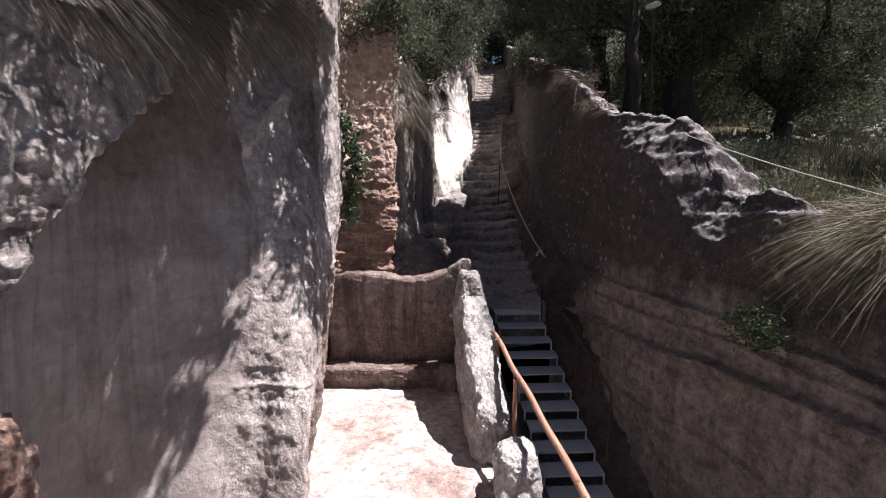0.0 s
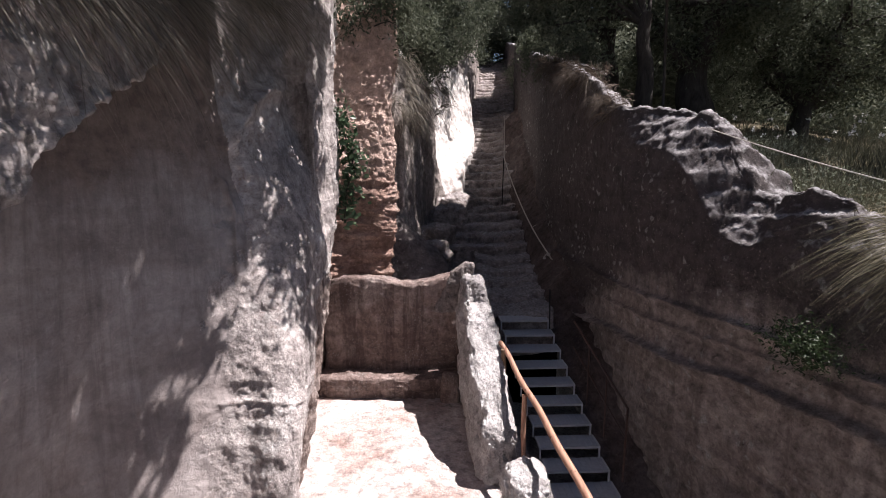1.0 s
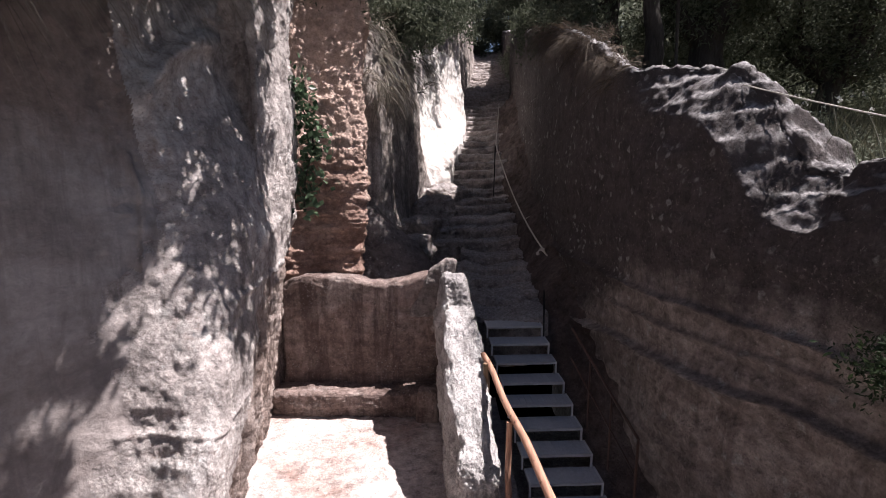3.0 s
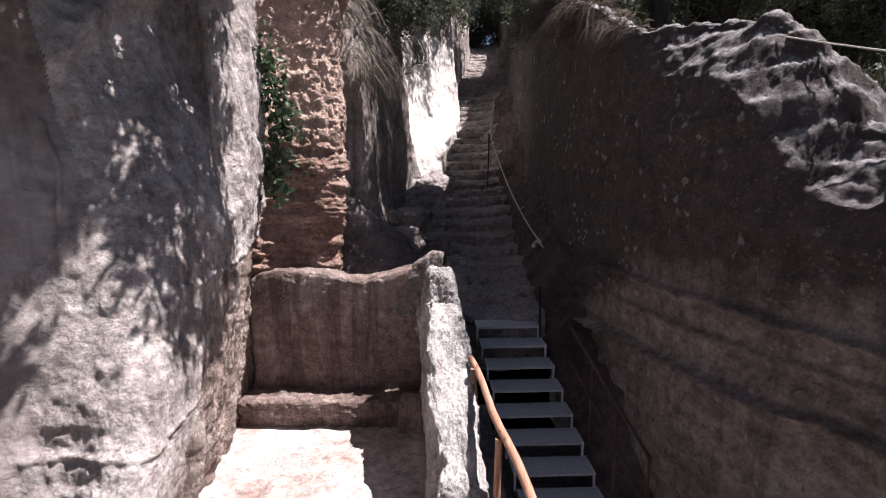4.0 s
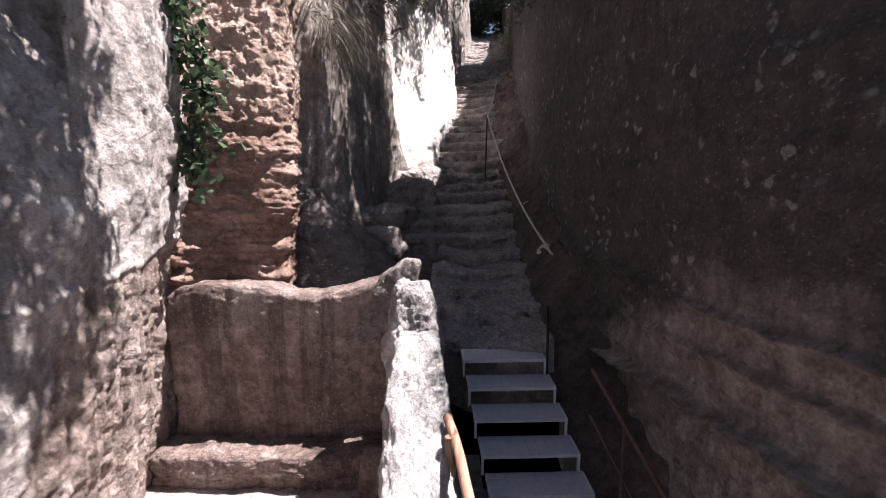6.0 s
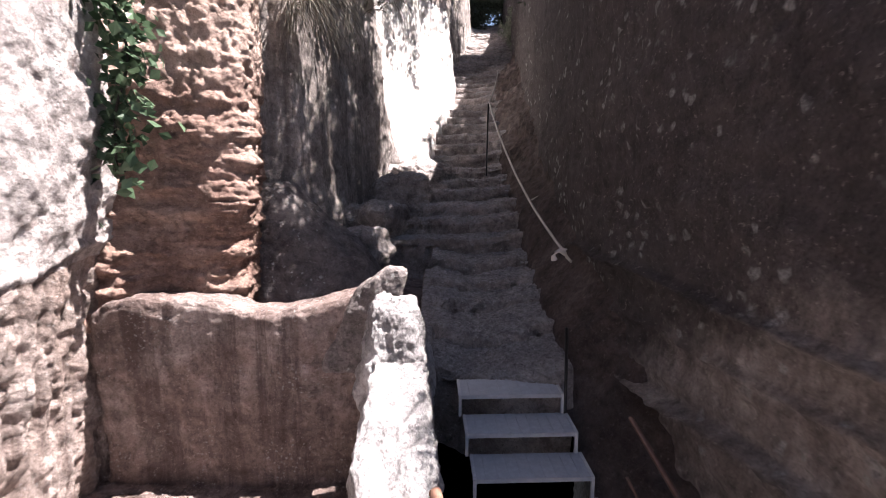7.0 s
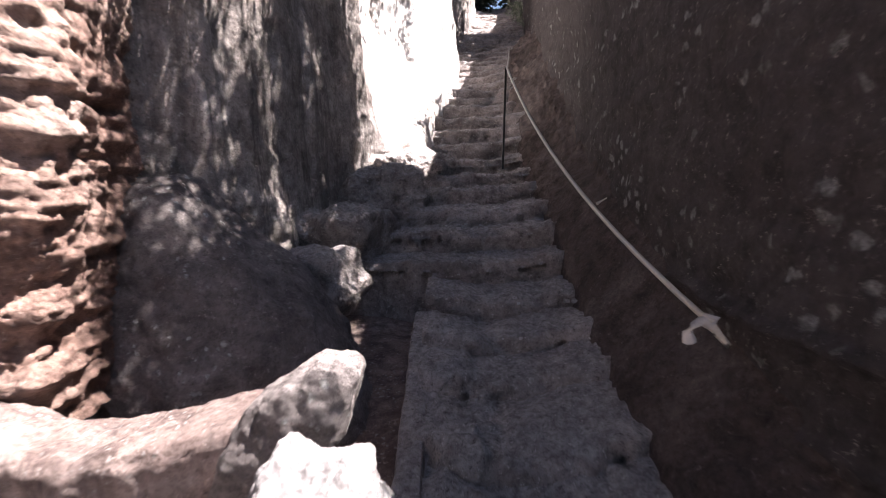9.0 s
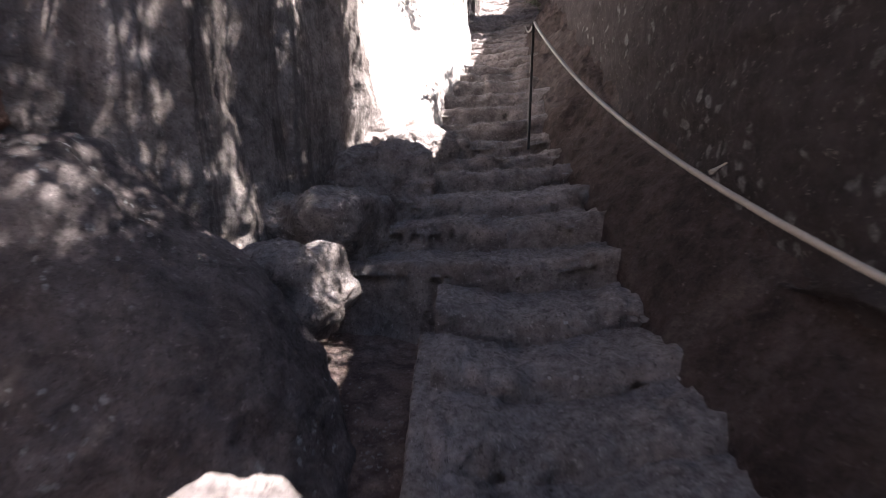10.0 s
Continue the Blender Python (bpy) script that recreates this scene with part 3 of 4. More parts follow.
def ground_start(y):
    return np.interp(y, [3.0, 5.5, 7.5, 9.0, 16, 36], [4.5, 4.15, 3.75, 3.2, 3.3, 4.6])


def slope_sheet():
    U, Y = np.meshgrid(np.linspace(0, 1, 240) ** 2.0, np.linspace(-60, 160, 360), indexing="ij")
    X = ground_start(Y) + U * 160
    P = np.stack([X, Y, slope_height(X, Y)], -1)
    ob = rock_sheet("ground", P, M_SOIL, lambda p: 0.12 * fbm(p * 0.5, 4, 111))
    tagged(ob, "dry wooded slope with soil and leaf litter", "ground", kind="structure")


slope_sheet()

# ---- rock-cut niche and bench ----
def back_lean(p):
    q = p.copy()
    t = (p[:, 2] + 1.25) / 2.5
    q[:, 1] -= 0.10 * t * t
    dip = 0.16 * np.exp(-((p[:, 0] - 0.35) / 0.45) ** 2)
    hump = 0.08 * np.exp(-((p[:, 0] - 1.25) / 0.28) ** 2)
    q[:, 2] += np.clip(t, 0, 1) ** 3 * (hump - dip)
    return q


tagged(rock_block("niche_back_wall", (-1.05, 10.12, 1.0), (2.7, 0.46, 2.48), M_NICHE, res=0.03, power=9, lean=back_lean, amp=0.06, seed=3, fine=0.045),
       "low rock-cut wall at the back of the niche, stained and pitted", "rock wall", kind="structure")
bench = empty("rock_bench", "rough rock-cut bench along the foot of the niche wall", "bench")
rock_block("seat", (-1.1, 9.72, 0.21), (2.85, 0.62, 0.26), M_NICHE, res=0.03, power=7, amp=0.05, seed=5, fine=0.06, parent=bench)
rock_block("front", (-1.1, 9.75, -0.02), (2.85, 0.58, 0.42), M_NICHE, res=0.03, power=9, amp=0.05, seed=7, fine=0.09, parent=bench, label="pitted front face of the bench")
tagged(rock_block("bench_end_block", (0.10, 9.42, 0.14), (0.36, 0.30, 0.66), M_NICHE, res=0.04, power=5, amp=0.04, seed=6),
       "small upright rock stub with a hole at the bench end", "rock")

# ---- parapet between terrace and stair ----
def parapet_lean(p):
    q = p.copy()
    y = p[:, 1]
    t = (p[:, 2] + 1.15) / 2.3
    top = np.interp(y, [-1.15, -0.9, 1.1], [0.78, 0.86, 2.05])
    q[:, 2] = -0.3 + t * (top + 0.3)
    q[:, 0] += 0.10 * (1.1 - y) / 2.2 * 1.6
    return q


parapet = empty("parapet", "sloping grey lichened rock parapet, sunlit on top", "parapet")
rock_block("body", (0.58, 7.95, 0.0), (0.47, 2.4, 2.3), M_GREY, res=0.028, power=8, lean=parapet_lean, amp=0.09, seed=8, fine=0.09, parent=parapet)
rock_block("head_block", (0.52, 9.40, 1.15), (0.50, 0.75, 2.5), M_GREY, res=0.03, power=5, amp=0.10, seed=9, fine=0.07, parent=parapet, label="weathered rounded head of the parapet")
rock_block("foot_block", (0.98, 6.05, 0.05), (0.62, 0.7, 1.25), M_GREY, res=0.03, power=4.5, amp=0.14, seed=10, fine=0.08, parent=parapet, label="broken pale foot of the parapet")
tagged(rock_block("upright_slab", (0.20, 9.95, 2.03), (0.46, 0.34, 0.95), M_BOULDER, res=0.02, power=9, amp=0.10, seed=11, fine=0.05,
                  lean=lambda p: p + np.stack([0.40 * p[:, 2], 0 * p[:, 2], -0.9 * np.clip(-p[:, 0] + 0.02, 0, 1) * np.clip(p[:, 2] + 0.3, 0, 1)], 1)), "dark pointed slab of lichened rock at the wall end", "rock")

# ---- boulder and the rocks by the path ----
tagged(rock_block("boulder", (-0.58, 11.4, 2.05), (1.7, 0.95, 2.2), M_BOULDER, res=0.03, power=3.6, amp=0.16, seed=12, fine=0.05,
                  lean=lambda p: p + np.stack([-0.28 * p[:, 2], 0.30 * p[:, 2], -0.22 * p[:, 0] - 0.62 * np.clip(p[:, 0] + 0.1, 0, 2) * np.clip((p[:, 2] + 0.4) / 1.3, 0, 1)], 1)), "big dark boulder speckled with white lichen leaning on the wall", "boulder")
for cx, cy, cz, sx, sy, sz, sd in ((-0.25, 12.4, 2.3, 0.55, 0.6, 0.5, 14), (-0.35, 13.6, 2.5, 1.1, 1.3, 0.6, 15), (0.0, 14.7, 2.8, 1.0, 1.2, 0.95, 16), (0.3, 15.5, 2.95, 1.2, 1.0, 1.1, 17), (0.75, 16.1, 3.15, 0.8, 0.8, 0.8, 18)):
    tagged(rock_block("ledge_rock", (cx, cy, cz), (sx, sy, sz), M_PATH, res=0.025, power=6, amp=0.24, seed=sd, fine=0.10, turn=sd * 37 % 50 - 25), "rough worn ledge of rock beside the stone steps", "rock")

# ---- stone steps ----
stair = empty("rock_stair", "long flight of worn rock-cut steps climbing between walls", "stairs", kind="structure")
STEPS = [(9.85, 1.45, 0.16), (10.65, 1.63, 0.11), (11.3, 1.80, 0.12), (11.75, 1.94, 0.13), (12.25, 2.10, 0.18), (12.85, 2.36, 0.24), (13.45, 2.62, 0.24), (14.1, 2.80, 0.2)]
y, z = 14.7, 3.0
while y < 36:
    STEPS.append((y, z, 0.22))
    g = float(np.interp(y, [14, 14.8, 15.5, 18, 22, 36], [0.27, 0.42, 0.55, 0.48, 0.41, 0.36]))
    run = float(np.interp(y, [14, 18, 36], [0.5, 0.46, 0.66]))
    y, z = y + run, z + g * run
for k, (y, z, riser) in enumerate(STEPS):
    nxt = STEPS[k + 1] if k + 1 < len(STEPS) else (y + 0.6, z + 0.3, 0.2)
    x0 = float(np.interp(y, [9, 10.4, 12.3, 12.6, 13.2, 15, 20, 27, 36], [0.62, 0.72, 0.74, -0.9, -1.0, -0.9, 0.2, 1.4, 2.4]))
    x1 = float(np.interp(y, [9, 12, 13.5, 15, 20, 27, 36], [2.08, 2.16, 2.25, 2.3, 2.5, 3.7, 4.3]))
    nx = int((x1 - x0) / (0.022 if y < 16 else 0.05)) + 2
    prof = [(y, z - 0.8), (y, z - 0.5), (y, z - 0.3), (y, z - 0.2), (y, z - 0.1)] + [(y + 0.015 * i, z - 0.1 + 0.1 * math.sin(i / 4 * math.pi / 2)) for i in range(5)]
    depth_y = nxt[0] - y + 0.12
    prof += [(y + 0.07 + (depth_y + 0.4) * i / 12, z + (nxt[1] - nxt[2] - z) * min(1, i / 8)) for i in range(1, 13)] if y > 16 else [(y + 0.07 + (depth_y + 0.4) * i / 36, z + (nxt[1] - nxt[2] - z) * min(1, i / 24)) for i in range(1, 37)]
    u = np.linspace(x0, x1, nx)
    P = np.zeros((nx, len(prof), 3))
    bow = 0.10 * np.cos((u - x0) / (x1 - x0) * math.pi + k) + 0.05 * np.sin(u * 3 + k * 1.7)
    side = 0.10 * step01(x0 + 0.6, x0, u) + 0.12 * step01(x1 - 1.0, x1, u) ** 1.5
    for j, (yy, zz) in enumerate(prof):
        P[:, j, 0], P[:, j, 1], P[:, j, 2] = u, yy + bow, zz + side
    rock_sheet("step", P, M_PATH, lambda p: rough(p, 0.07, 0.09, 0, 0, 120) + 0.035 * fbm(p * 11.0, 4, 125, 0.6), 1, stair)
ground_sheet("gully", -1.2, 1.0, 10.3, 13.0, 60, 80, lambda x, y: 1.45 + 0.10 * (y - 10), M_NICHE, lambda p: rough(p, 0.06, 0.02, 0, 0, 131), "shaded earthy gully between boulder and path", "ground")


tagged(rock_block("path_kerb", (0.72, 11.0, 1.32), (0.16, 2.7, 0.9), M_PATH, res=0.03, power=12, amp=0.02, seed=19, fine=0.02, lean=lambda p: p + np.stack([0 * p[:, 1], 0 * p[:, 1], 0.22 * p[:, 1]], 1)),
       "straight cut rock kerb along the path edge", "kerb", kind="structure")


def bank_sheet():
    """The foot of the east wall, its shade put into a dark colour: a bank that runs up from the stair's edge to the
    wall.
    """
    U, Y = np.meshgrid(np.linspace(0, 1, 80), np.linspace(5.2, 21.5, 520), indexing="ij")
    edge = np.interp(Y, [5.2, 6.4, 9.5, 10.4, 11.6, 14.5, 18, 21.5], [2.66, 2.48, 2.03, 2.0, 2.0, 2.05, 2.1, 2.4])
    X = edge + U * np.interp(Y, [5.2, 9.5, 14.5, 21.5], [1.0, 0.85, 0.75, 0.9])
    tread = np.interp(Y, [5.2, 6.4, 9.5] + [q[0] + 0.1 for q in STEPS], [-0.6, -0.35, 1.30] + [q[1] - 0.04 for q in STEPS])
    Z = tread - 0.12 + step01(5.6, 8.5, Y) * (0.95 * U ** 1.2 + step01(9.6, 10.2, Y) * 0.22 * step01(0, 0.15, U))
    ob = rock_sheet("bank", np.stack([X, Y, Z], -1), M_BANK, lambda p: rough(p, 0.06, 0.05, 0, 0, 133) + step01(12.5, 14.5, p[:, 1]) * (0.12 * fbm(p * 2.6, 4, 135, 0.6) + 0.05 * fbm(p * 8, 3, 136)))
    tagged(ob, "sloping red-brown rock bank, shade-darkened, between the steel stair and the wall", "rock bank", kind="structure")


bank_sheet()

# ---- steel stair ----
RUN, RISE, SHIFT, WIDE, YAW = 0.319, 0.18, 0.048, 0.92, 2.5
steel = empty("steel_stair", "dark grey steel stair with open risers and ribbed treads", "stairs")
along = Vector((-math.sin(radians(YAW)), math.cos(radians(YAW)), 0))
across = Vector((along.y, -along.x, 0))
for k in range(12):
    nose = Vector((1.516 + SHIFT * k, 9.50 - RUN * k, 1.48 - RISE * k))
    bm = bmesh.new()
    mid = nose + along * 0.165
    box_bm(bm, (mid.x, mid.y, nose.z - 0.006), (WIDE - 0.05, 0.33, 0.008), YAW)
    lip = nose + along * 0.004
    box_bm(bm, (lip.x, lip.y, nose.z - 0.018), (WIDE - 0.05, 0.008, 0.034), YAW)
    for r in range(9):
        rib = nose + across * (-0.36 + r * 0.09) + along * 0.165
        box_bm(bm, (rib.x, rib.y, nose.z + 0.001), (0.012, 0.31, 0.008), YAW)
    part("tread", bm, M_TREAD, steel)
    for side in (-1, 1):
        bm = bmesh.new()
        edge = nose + across * side * (WIDE / 2 - 0.012)
        a = edge + along * 0.012
        box_bm(bm, (a.x, a.y, nose.z - RISE / 2 - 0.006), (0.024, 0.03, RISE + 0.012), YAW)
        b = edge + along * 0.175
        box_bm(bm, (b.x, b.y, nose.z - 0.014), (0.024, 0.30, 0.034), YAW)
        part("stringer_piece", bm, M_METAL, steel, "grey steel side frame")

# ---- rusty handrail, black post, wooden rail ----
rail = empty("steel_handrail", "thin rusty steel handrail beside the steel stair", "handrail")
end, start = Vector((2.508, 6.85, 1.043)), Vector((2.22, 8.65, 1.72))
tube("top_rail", [start, start.lerp(end, 0.5), end], 0.018, M_RUST, rail)
drop = Vector((0, 0, -0.45))
tube("lower_rail", [start + drop, end + drop], 0.012, M_RUST, rail)
tube("end_post", [end, end + Vector((-0.01, 0, -1.1))], 0.018, M_RUST, rail)
for f in (0.33, 0.66):
    p = start.lerp(end, f)
    tube("post", [p, p + Vector((0, 0, -1.0))], 0.014, M_RUST, rail)
tagged(tube("black_post", [(1.99, 9.52, 1.3), (1.985, 9.52, 1.7), (1.975, 9.52, 2.08)], 0.014, M_BLACK), "thin black steel post at the head of the steel stair", "post")

wood = empty("wooden_rail", "handmade rail of peeled reddish tree poles", "handrail")
w0 = np.array([0.887, 8.10, 1.545])
wd = np.array([0.19, -1.0, -0.2])
tube("top_pole", [w0 + wd * t + np.array([0.012 * math.sin(t * 5), 0, 0.01 * math.sin(t * 4)]) for t in np.linspace(0, 5.2, 24)], np.linspace(0.038, 0.05, 24), M_WOOD, wood, "peeled reddish wooden pole", 12)
tube("post", [(0.905, 7.85, 1.52), (0.915, 7.82, 1.0), (0.91, 7.80, 0.5)], [0.04, 0.042, 0.045], M_POST, wood, "weathered brown upright pole", 10)
tube("post", [(1.08, 6.85, 1.25), (1.06, 6.78, 0.7), (1.10, 6.62, -0.35)], [0.035, 0.036, 0.04], M_WOOD, wood, "slanting peeled pole", 10)
tube("cross_piece", [(0.92, 6.45, 0.50), (1.25, 6.40, 0.48)], 0.022, M_POST, wood, "short brown cross piece", 8)

# ---- rope handline ----
line = empty("rope_handline", "pale rope handline strung up the stone stair", "rope")


def sagging(a, b, sag, n=16):
    a, b = np.array(a), np.array(b)
    return [a + (b - a) * t - np.array([0, 0, sag * 4 * t * (1 - t)]) for t in np.linspace(0, 1, n)]


KNOT, TOP1, TOP2 = (2.05, 9.97, 2.645), (1.73, 14.95, 4.66), (3.19, 27.1, 8.37)
tube("rope", sagging(KNOT, TOP1, 0.25) + sagging(TOP1, TOP2, 0.3)[1:], 0.014, M_ROPE, line)
tube("rope_tail", [(2.02, 9.97, 2.68), (2.07, 9.93, 2.60), (2.10, 9.94, 2.57), (2.05, 9.95, 2.62)], 0.013, M_ROPE, line)
tube("rope_tie", [(1.975, 11.42, 3.055), (2.01, 11.43, 3.075), (2.045, 11.43, 3.095)], [0.012, 0.006, 0.004], M_ROPE, line)
tube("knot", [(2.02, 9.98, 2.66), (1.99, 9.96, 2.675), (1.955, 9.96, 2.655), (1.94, 9.965, 2.62), (1.95, 9.97, 2.585)], [0.024, 0.02, 0.015, 0.023, 0.03], M_CLOTH, line, "pale cloth knot")
tube("knot", [(2.00, 9.97, 2.67), (2.03, 9.95, 2.645), (2.05, 9.96, 2.68), (2.00, 9.98, 2.69)], [0.016, 0.022, 0.018, 0.014], M_CLOTH, line, "pale cloth knot")
tube("post", [(1.70, 15.0, 3.3), (1.71, 14.97, 4.0), (1.72, 14.95, 4.66)], 0.015, M_BLACK, line, "thin dark steel post")
tube("post", [(3.15, 27.1, 7.2), (3.19, 27.1, 8.42)], 0.02, M_BLACK, line, "thin dark steel post")

# ---- plants ----
rng = np.random.default_rng(4)


def olive_tree(base, height, girth, crown, radii, count, seed, label, leaf=0.05, lean=(0, 0), clumps=60, tight=0.30, limb=1.0, reach=()):
    """Tapered trunk, forking limbs and a crown of clumped small leaves."""
    r = np.random.default_rng(seed)
    tree = empty("olive_tree", label, "tree", "trees")
    base = np.array(base, float)
    fork = base + np.array([lean[0], lean[1], height])
    trunk = spline([base - [0, 0, 0.5], base + [0.05, 0, height * 0.3], base + [lean[0] * 0.6 - 0.06, lean[1] * 0.6, height * 0.65], fork], 14)
    v, f, caps = tube_data(trunk, girth * np.linspace(1.35, 0.72, 14), 14)
    verts, faces, off = [v], [f], len(v)
    v[:, :2] += 0.18 * girth * fbm(v * np.array([3, 3, 1.2]), 3, seed)[:, None]
    tips = []
    crown = np.array(crown, float)
    for i in range(9):
        d = r.normal(size=3)
        d /= np.linalg.norm(d)
        tip = np.array(reach[i]) if i < len(reach) else crown + d * np.array(radii) * 0.8
        mid = fork + (tip - fork) * 0.45 + r.normal(size=3) * 0.3
        p = spline([fork - [0, 0, 0.25], mid, tip], 14)
        lv, lf, _ = tube_data(p, girth * np.linspace(0.5, 0.05, 14) ** 1.0 * limb, 7)
        verts.append(lv), faces.append(lf + off)
        off += len(lv)
        tips.append(p[5:])
        for b in range(4):
            s = p[5 + 2 * b]
            e = s + r.normal(size=3) * np.array(radii) * 0.35
            q = spline([s, (s + e) / 2 + r.normal(size=3) * 0.15, e], 8)
            lv, lf, _ = tube_data(q, girth * np.linspace(0.16, 0.03, 8) * limb, 5)
            verts.append(lv), faces.append(lf + off)
            off += len(lv)
            tips.append(q[3:])
    mesh_object("trunk", np.vstack(verts), np.vstack(faces), M_BARK, tree, "dark gnarled trunk and limbs")
    tips = np.vstack(tips)
    extra = crown + (lambda d: d / np.linalg.norm(d, axis=1, keepdims=True) * r.uniform(0.3, 1.0, (len(d), 1)) ** 0.6)(r.normal(size=(clumps, 3))) * np.array(radii)
    seeds = np.vstack([tips, extra])
    centre = seeds[r.integers(0, len(seeds), count)] + r.normal(size=(count, 3)) * tight * r.uniform(0.4, 1.3, (count, 1))
    leaves("crown", centre, leaf, M_OLIVE, r, tree, "small grey-green olive leaves", 0.2)
    return tree


olive_tree((6.0, 12.6, 4.9), 1.9, 0.40, (6.0, 12.9, 10.2), (3.6, 2.6, 2.0), 60000, 11, "old olive tree with a thick dark forked trunk", lean=(-0.1, 0.1), limb=1.25, reach=((4.7, 12.5, 8.0), (4.95, 12.2, 9.3), (6.5, 12.9, 9.4), (7.6, 12.7, 8.4)))
# stands out of view; added for its shade on the meadow
olive_tree((9.4, 7.6, 3.9), 2.6, 0.26, (9.0, 9.2, 8.8), (2.1, 2.6, 0.8), 26000, 28, "olive tree added out of view to shade the grass behind the wall")
olive_tree((8.7, 13.0, 4.1), 2.0, 0.26, (9.6, 13.6, 9.0), (2.8, 2.6, 1.7), 36000, 12, "olive tree with a leaning dark trunk on the slope", lean=(0.35, 0.2), limb=1.3, reach=((10.6, 12.8, 7.2), (8.0, 13.0, 7.6), (9.6, 13.2, 8.4)))
olive_tree((8.6, 17.5, 5.4), 2.2, 0.26, (8.2, 17.5, 9.4), (3.2, 3.0, 2.2), 18000, 13, "olive tree in the shade of the wood", leaf=0.06)
olive_tree((5.6, 24.0, 8.8), 1.6, 0.25, (5.0, 24.3, 12.0), (2.8, 3.0, 2.8), 36000, 14, "olive tree leaning over the wall above the stair", leaf=0.08)
olive_tree((13.5, 19.0, 5.6), 2.4, 0.28, (13.5, 19.5, 9.0), (3.8, 3.0, 3.2), 30000, 15, "olive tree further up the wooded slope", leaf=0.08)
olive_tree((14.5, 26.0, 7.0), 2.4, 0.3, (13.0, 26, 11.0), (5.5, 3.0, 4.6), 30000, 16, "olive tree further up the wooded slope", leaf=0.10)
olive_tree((5.5, 34.0, 11.5), 2.2, 0.3, (3.4, 35, 14.0), (4.5, 3.0, 4.0), 40000, 17, "olive tree above the head of the stair", leaf=0.11)
olive_tree((-2.6, 15.5, 7.6), 1.4, 0.22, (-2.2, 15.6, 9.8), (2.0, 2.6, 1.7), 30000, 19, "small olive tree on the ledge above the wall", leaf=0.06)
olive_tree((-0.8, 24.5, 10.6), 1.4, 0.22, (0.1, 25.0, 12.6), (2.4, 3.0, 2.4), 30000, 20, "olive tree on the bank above the stair", leaf=0.08)
# four trees out of view, added to cast leaf shade on the west wall
olive_tree((-4.6, 5.2, 6.2), 2.2, 0.30, (-1.5, 5.95, 7.75), (1.5, 1.8, 0.55), 28000, 18, "unseen olive tree on the cliff top, added to shade the terrace wall", lean=(1.0, 0.2), leaf=0.07, clumps=800, tight=0.065, limb=0.5)
olive_tree((-5.0, 8.6, 8.0), 1.4, 0.24, (0.25, 7.95, 7.8), (0.8, 0.9, 0.45), 5500, 25, "unseen slender olive tree, added to dapple the west wall", lean=(1.4, 0.0), leaf=0.07, clumps=200, tight=0.065, limb=0.3)
olive_tree((-5.6, 9.8, 8.4), 1.2, 0.22, (-1.0, 8.0, 7.9), (1.2, 1.1, 0.45), 9000, 26, "unseen thin-leaved olive tree, added for dappled shade", lean=(1.4, -0.2), leaf=0.07, clumps=200, tight=0.065, limb=0.3)
olive_tree((-5.6, 3.0, 5.8), 2.0, 0.22, (-1.2, 3.6, 7.8), (1.2, 1.3, 0.4), 3500, 27, "unseen sparse olive tree, added to dapple the near wall", lean=(1.4, 0.2), leaf=0.07, clumps=160, tight=0.065, limb=0.3)
# crown placed so that the stair wall lies in its shade
olive_tree((4.2, 13.6, 6.2), 1.6, 0.20, (2.1, 14.3, 9.8), (1.3, 1.1, 1.0), 44000, 23, "olive tree reaching over the stair from the wall top", leaf=0.05, clumps=150, tight=0.17)
# added tree, its crown out of view and set to shade the boulder
olive_tree((4.3, 11.6, 5.9), 1.7, 0.16, (2.65, 12.2, 9.8), (1.25, 1.0, 0.9), 26000, 29, "slim olive tree added on the wall top to shade the boulder", leaf=0.05, clumps=120, tight=0.18, limb=0.7)


def thicket(x0, x1, y0, y1, tall, count, leaf, seed, label, material=None):
    """Dense low growth filling a strip of the slope, thinning upwards."""
    r = np.random.default_rng(seed)
    p = np.stack([r.uniform(x0, x1, count * 2), r.uniform(y0, y1, count * 2), np.zeros(count * 2)], 1)
    up = tall * r.uniform(0, 1, count * 2)
    p[:, 2] = slope_height(p[:, 0], p[:, 1]) + up
    keep = fbm(p * 0.55, 3, seed) + 0.22 - 0.45 * up / tall > 0
    return tagged(leaves("thicket", p[keep][:count], leaf, material or M_SCRUB_LIT, r, None, "", 0.1), label, "bushes", kind="stuff")


thicket(4.2, 24, 15.5, 19, 4.0, 60000, 0.08, 91, "dense dark evergreen undergrowth on the slope")
thicket(8.0, 45, 24, 34, 7.0, 60000, 0.16, 92, "dark evergreen wood further up the slope")
thicket(3.9, 11.0, 5.5, 12.0, 0.5, 22000, 0.03, 93, "low scrub behind the wall crest")
thicket(3.4, 7.5, 16, 32, 3.2, 40000, 0.07, 94, "dark scrub along the top of the east wall")


def hanging_grass(name, line_pts, count, length, way, material, label, seed, spread=0.25, width=0.005, sag=0.7, clumps=50):
    r = np.random.default_rng(seed)
    c = spline(line_pts, 200)
    heart = c[r.integers(0, 200, clumps)] + r.normal(size=(clumps, 3)) * np.array([spread, spread, 0.10])
    turn = r.normal(size=(clumps, 3)) * 0.25
    which = r.integers(0, clumps, count)
    roots = heart[which] + r.normal(size=(count, 3)) * 0.05
    w = np.array(way) + turn[which] + r.normal(size=(count, 3)) * 0.16
    w /= np.linalg.norm(w, axis=1, keepdims=True)
    return tagged(grass(name, roots, w, length * r.uniform(0.4, 1.25, count), material, r, width, sag), label, "grass", kind="stuff")


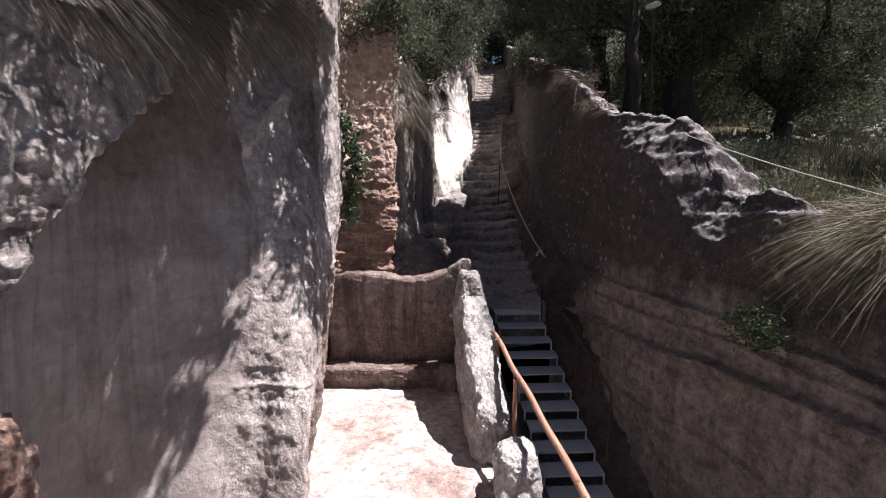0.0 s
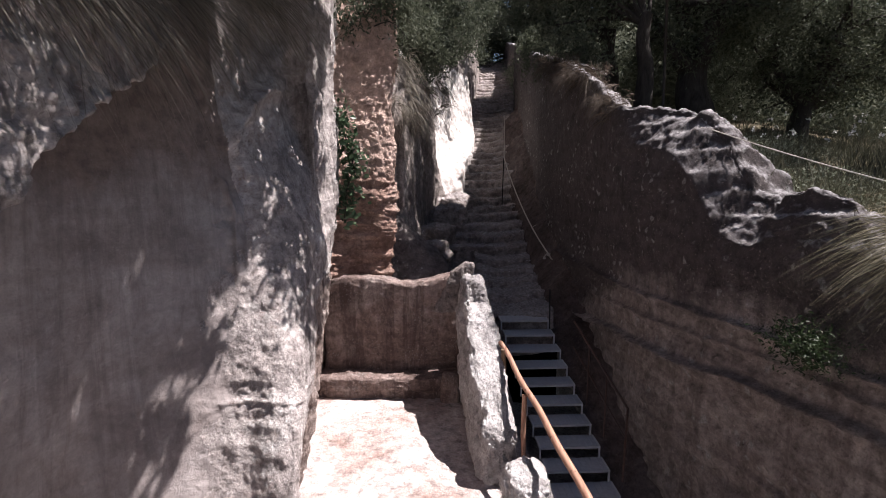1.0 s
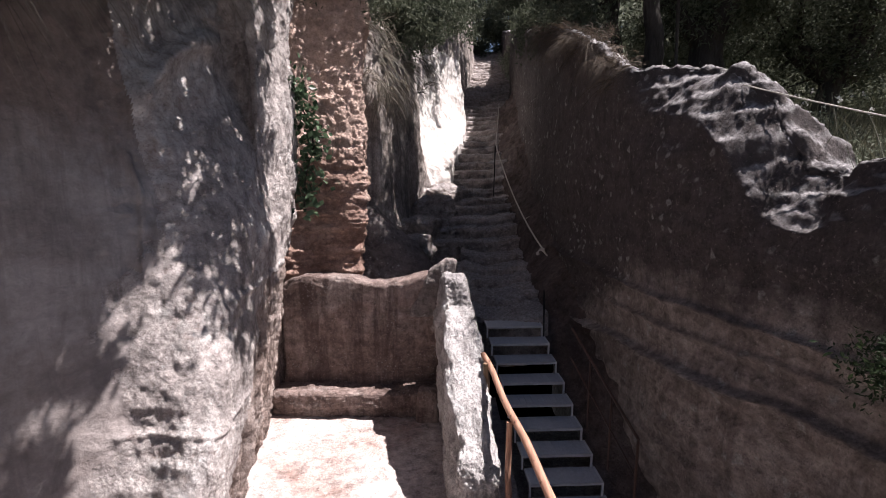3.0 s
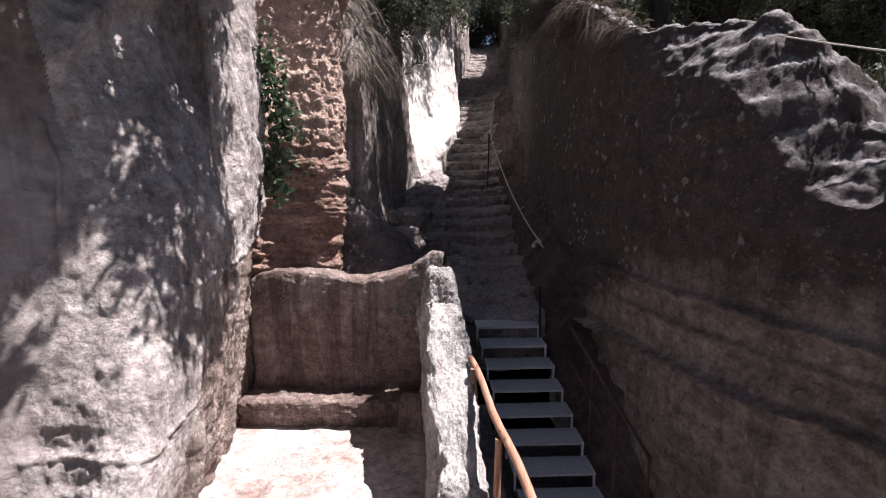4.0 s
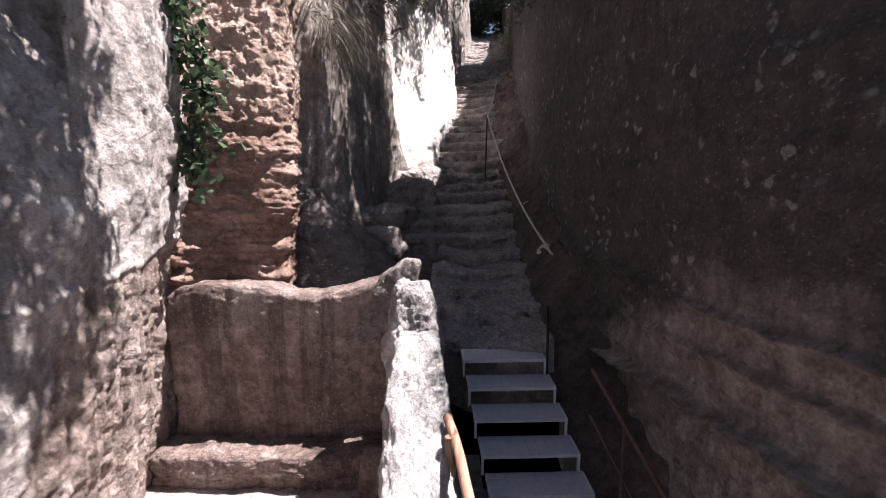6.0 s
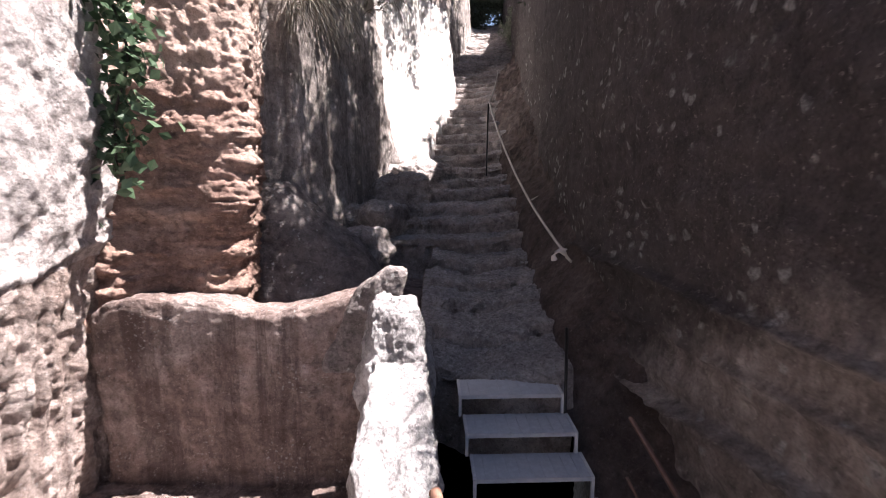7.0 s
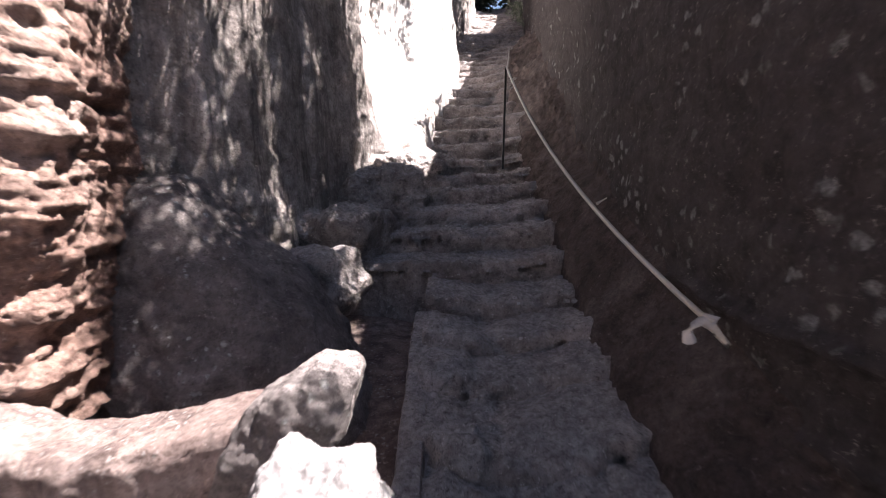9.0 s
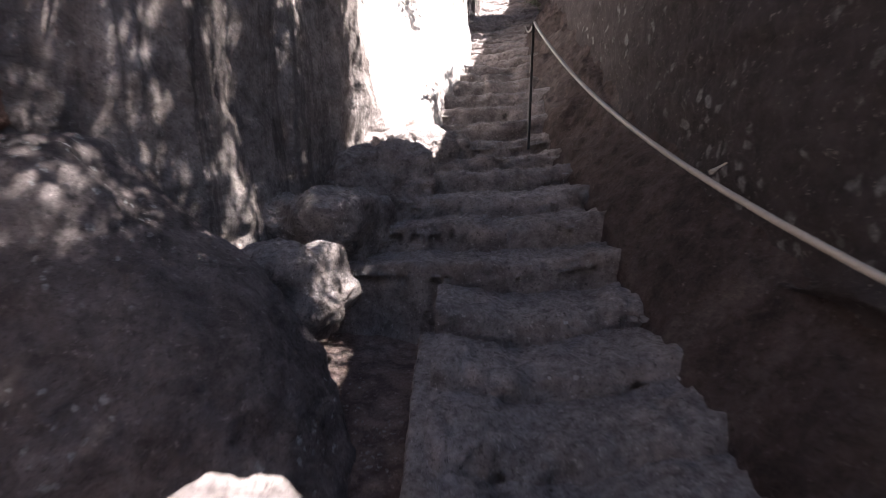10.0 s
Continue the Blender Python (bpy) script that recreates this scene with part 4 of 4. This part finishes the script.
hanging_grass("hanging_dry_grass", [(-3.3, 2.8, 5.9), (-3.1, 4.2, 6.0), (-2.9, 5.4, 6.2), (-2.4, 6.6, 6.6)], 3800, 0.95, (0.8, 0.15, -0.1), M_DRY, "long dry grass hanging over the cliff brow", 21, width=0.0048, clumps=110)
hanging_grass("hanging_dry_grass", [(-1.2, 10.9, 6.6), (-0.8, 11.9, 5.6), (-0.6, 13.2, 5.9), (-0.3, 14.6, 6.9)], 1000, 0.6, (0.5, -0.5, -0.2), M_DRY, "dry grass hanging from the ledge above the stair wall", 22, width=0.007, clumps=40)

def wall_bush(centre, size, count, seed, leaf=0.05, label="dark evergreen bush hanging from the rock ledge"):
    r = np.random.default_rng(seed)
    bush = empty("ledge_bush", label, "bush", "ledge bushes")
    hearts = np.array(centre) + r.normal(size=(26, 3)) * np.array(size) * 0.5
    pts = hearts[r.integers(0, 26, count)] + r.normal(size=(count, 3)) * 0.16
    leaves("foliage", pts, leaf, M_OLIVE, r, bush, "", 0.6)
    for k in range(5):
        e = hearts[k]
        tube("stem", spline([np.array(centre) - [0.3, 0, 0.6], (np.array(centre) + e) / 2, e], 8), np.linspace(0.02, 0.006, 8), M_BARK, bush, "", 5)


wall_bush((-1.5, 11.0, 7.6), (0.8, 0.6, 0.7), 5000, 201)
wall_bush((-0.7, 13.2, 7.3), (0.7, 0.9, 0.6), 6000, 202)
wall_bush((-0.3, 15.3, 7.9), (0.7, 0.9, 0.7), 6000, 203, 0.06)
wall_bush((0.3, 18.0, 8.9), (0.9, 1.2, 0.8), 6000, 204, 0.06)
wall_bush((1.0, 21.0, 10.0), (1.0, 1.4, 1.0), 6000, 205, 0.07)
wall_bush((-2.6, 8.2, 7.6), (0.8, 0.8, 0.6), 4000, 206)
wall_bush((3.1, 17.5, 8.2), (0.5, 1.6, 0.5), 6000, 207, 0.06, "dark bush on the crest of the east wall")
wall_bush((3.0, 13.0, 6.9), (0.5, 1.6, 0.35), 6000, 208, 0.045, "dark bush on the crest of the east wall")

hanging_grass("crest_grass", [(2.78, 8.4, 5.2), (2.7, 9.6, 5.8), (2.62, 11.4, 6.45), (2.68, 14.0, 7.15)], 3000, 0.45, (-0.55, -0.2, 0.35), M_BROWN, "dead brown grass along the crest of the wall", 24, spread=0.12, width=0.005, sag=1.1, clumps=120)

# grass tuft on the east wall
r2 = np.random.default_rng(30)
c = np.array([3.75, 3.7, 3.85])
roots = c + r2.normal(size=(2400, 3)) * np.array([0.16, 0.22, 0.06])
w = r2.normal(size=(2400, 3)) * np.array([0.8, 0.6, 0.3]) + np.array([-0.75, 0.0, 0.35])
w /= np.linalg.norm(w, axis=1, keepdims=True)
tagged(grass("grass_tuft", roots, w, 0.95 * r2.uniform(0.4, 1.2, 2400), M_GREEN, r2, 0.004, 0.55), "big arching tuft of half-dry grass on the wall crest", "grass", kind="stuff")
N = 26000
roots = np.stack([3.7 + 9 * r2.random(N) ** 1.4, r2.uniform(4.5, 14, N), np.zeros(N)], 1)
roots = roots[(roots[:, 0] > ground_start(roots[:, 1]) - 0.15) & (fbm(roots * 0.8, 3, 77) > -0.25)]
roots[:, 2] = slope_height(roots[:, 0], roots[:, 1]) - 0.05
N = len(roots)
w = r2.normal(size=(N, 3)) * 0.35 + np.array([0, 0, 1])
tagged(grass("meadow_grass", roots, w, r2.uniform(0.2, 0.8, N), M_MEADOW, r2, 0.005, 0.35), "tall tangled half-dry grass on the shaded slope", "grass", kind="stuff")
heads = roots[r2.integers(0, N, 160)]
heads = heads[(heads[:, 1] > 7) & (heads[:, 0] > 5)]
stalks = heads + np.stack([r2.normal(size=len(heads)) * 0.1, r2.normal(size=len(heads)) * 0.1, r2.uniform(0.55, 0.9, len(heads))], 1)
bunch = np.repeat(stalks, 9, axis=0) + r2.normal(size=(len(stalks) * 9, 3)) * 0.025
tagged(leaves("wild_flowers", bunch, 0.022, M_FLOWER, r2, None, "", 0.0, 0.8), "small white flower heads among the tall grass", "flowers", kind="stuff")

# low shrub on the east wall, ivy on the red column
r3 = np.random.default_rng(40)
shrub = empty("wall_shrub", "small dark green shrub growing from the wall", "shrub")
pts = np.array([3.12, 4.62, 2.78]) + r3.normal(size=(1800, 3)) * np.array([0.10, 0.17, 0.10])
leaves("foliage", pts, 0.022, M_BUSH, r3, shrub, "", 0.3)
tube("stem", [(3.32, 4.62, 2.70), (3.2, 4.62, 2.74), (3.1, 4.62, 2.8)], [0.012, 0.01, 0.005], M_BARK, shrub)
ivy = empty("ivy", "green ivy hanging down the corner of the red column", "ivy")
stem = spline([(-2.05, 9.65, 5.5), (-1.85, 9.72, 4.95), (-1.72, 9.78, 4.4), (-1.85, 9.75, 3.9), (-1.9, 9.75, 3.4)], 60)
tube("stem", stem, 0.012, M_BARK, ivy)
pts = stem[r3.integers(0, 60, 650)] + r3.normal(size=(650, 3)) * np.array([0.13, 0.06, 0.14])
leaves("foliage", pts, 0.055, M_IVY, r3, ivy, "", 0.5, 0.7)

# loose stones along the path edges
r4 = np.random.default_rng(60)
V, F, off = [], [], 0
cube = np.array([(x, y, z) for x in (-1, 1) for y in (-1, 1) for z in (-1, 1)], float)
quads = np.array([(0, 1, 3, 2), (4, 6, 7, 5), (0, 4, 5, 1), (2, 3, 7, 6), (0, 2, 6, 4), (1, 5, 7, 3)])
for k in range(420):
    yy = r4.uniform(9.9, 15.5)
    k0 = max(i for i, s in enumerate(STEPS) if s[0] <= yy)
    zz = STEPS[k0][1] + 0.015
    xx = 2.0 + abs(r4.normal()) * 0.25 if r4.random() < 0.6 else r4.uniform(0.8, 2.2)
    s = r4.uniform(0.008, 0.03)
    V.append(cube * s * r4.uniform(0.5, 1.2, (8, 3)) * np.array([1, 1, 0.6]) + np.array([xx, yy, zz + 0.28 * max(0, (xx - 2.0) / 0.9) ** 1.5]))
    F.append(quads + off)
    off += 8
tagged(mesh_object("loose_stones", np.vstack(V), np.vstack(F), M_GREY, None, "", False), "small loose stones scattered along the stair edge", "stones", kind="stuff")

# ---- lamp pole and wire ----
pole = empty("lamp_pole", "thin grey pole with a pale lamp head behind the wall", "street lamp")
tube("pole", [(4.54, 11.0, 4.6), (4.50, 11.0, 6.2), (4.45, 11.0, 7.7)], 0.03, M_BARK, pole)
bm = bmesh.new()
box_bm(bm, (4.38, 10.85, 7.72), (0.16, 0.34, 0.09), 20)
bmesh.ops.bevel(bm, geom=bm.edges[:], offset=0.03, segments=2, affect="EDGES")
part("lamp_head", bm, M_LAMP, pole, "pale plastic lamp head", True)
tagged(tube("wire", sagging((3.25, 6.75, 4.80), (4.6, 4.2, 3.9), 0.05), 0.006, M_WIRE), "pale wire strung from the wall crest to the grass", "wire")
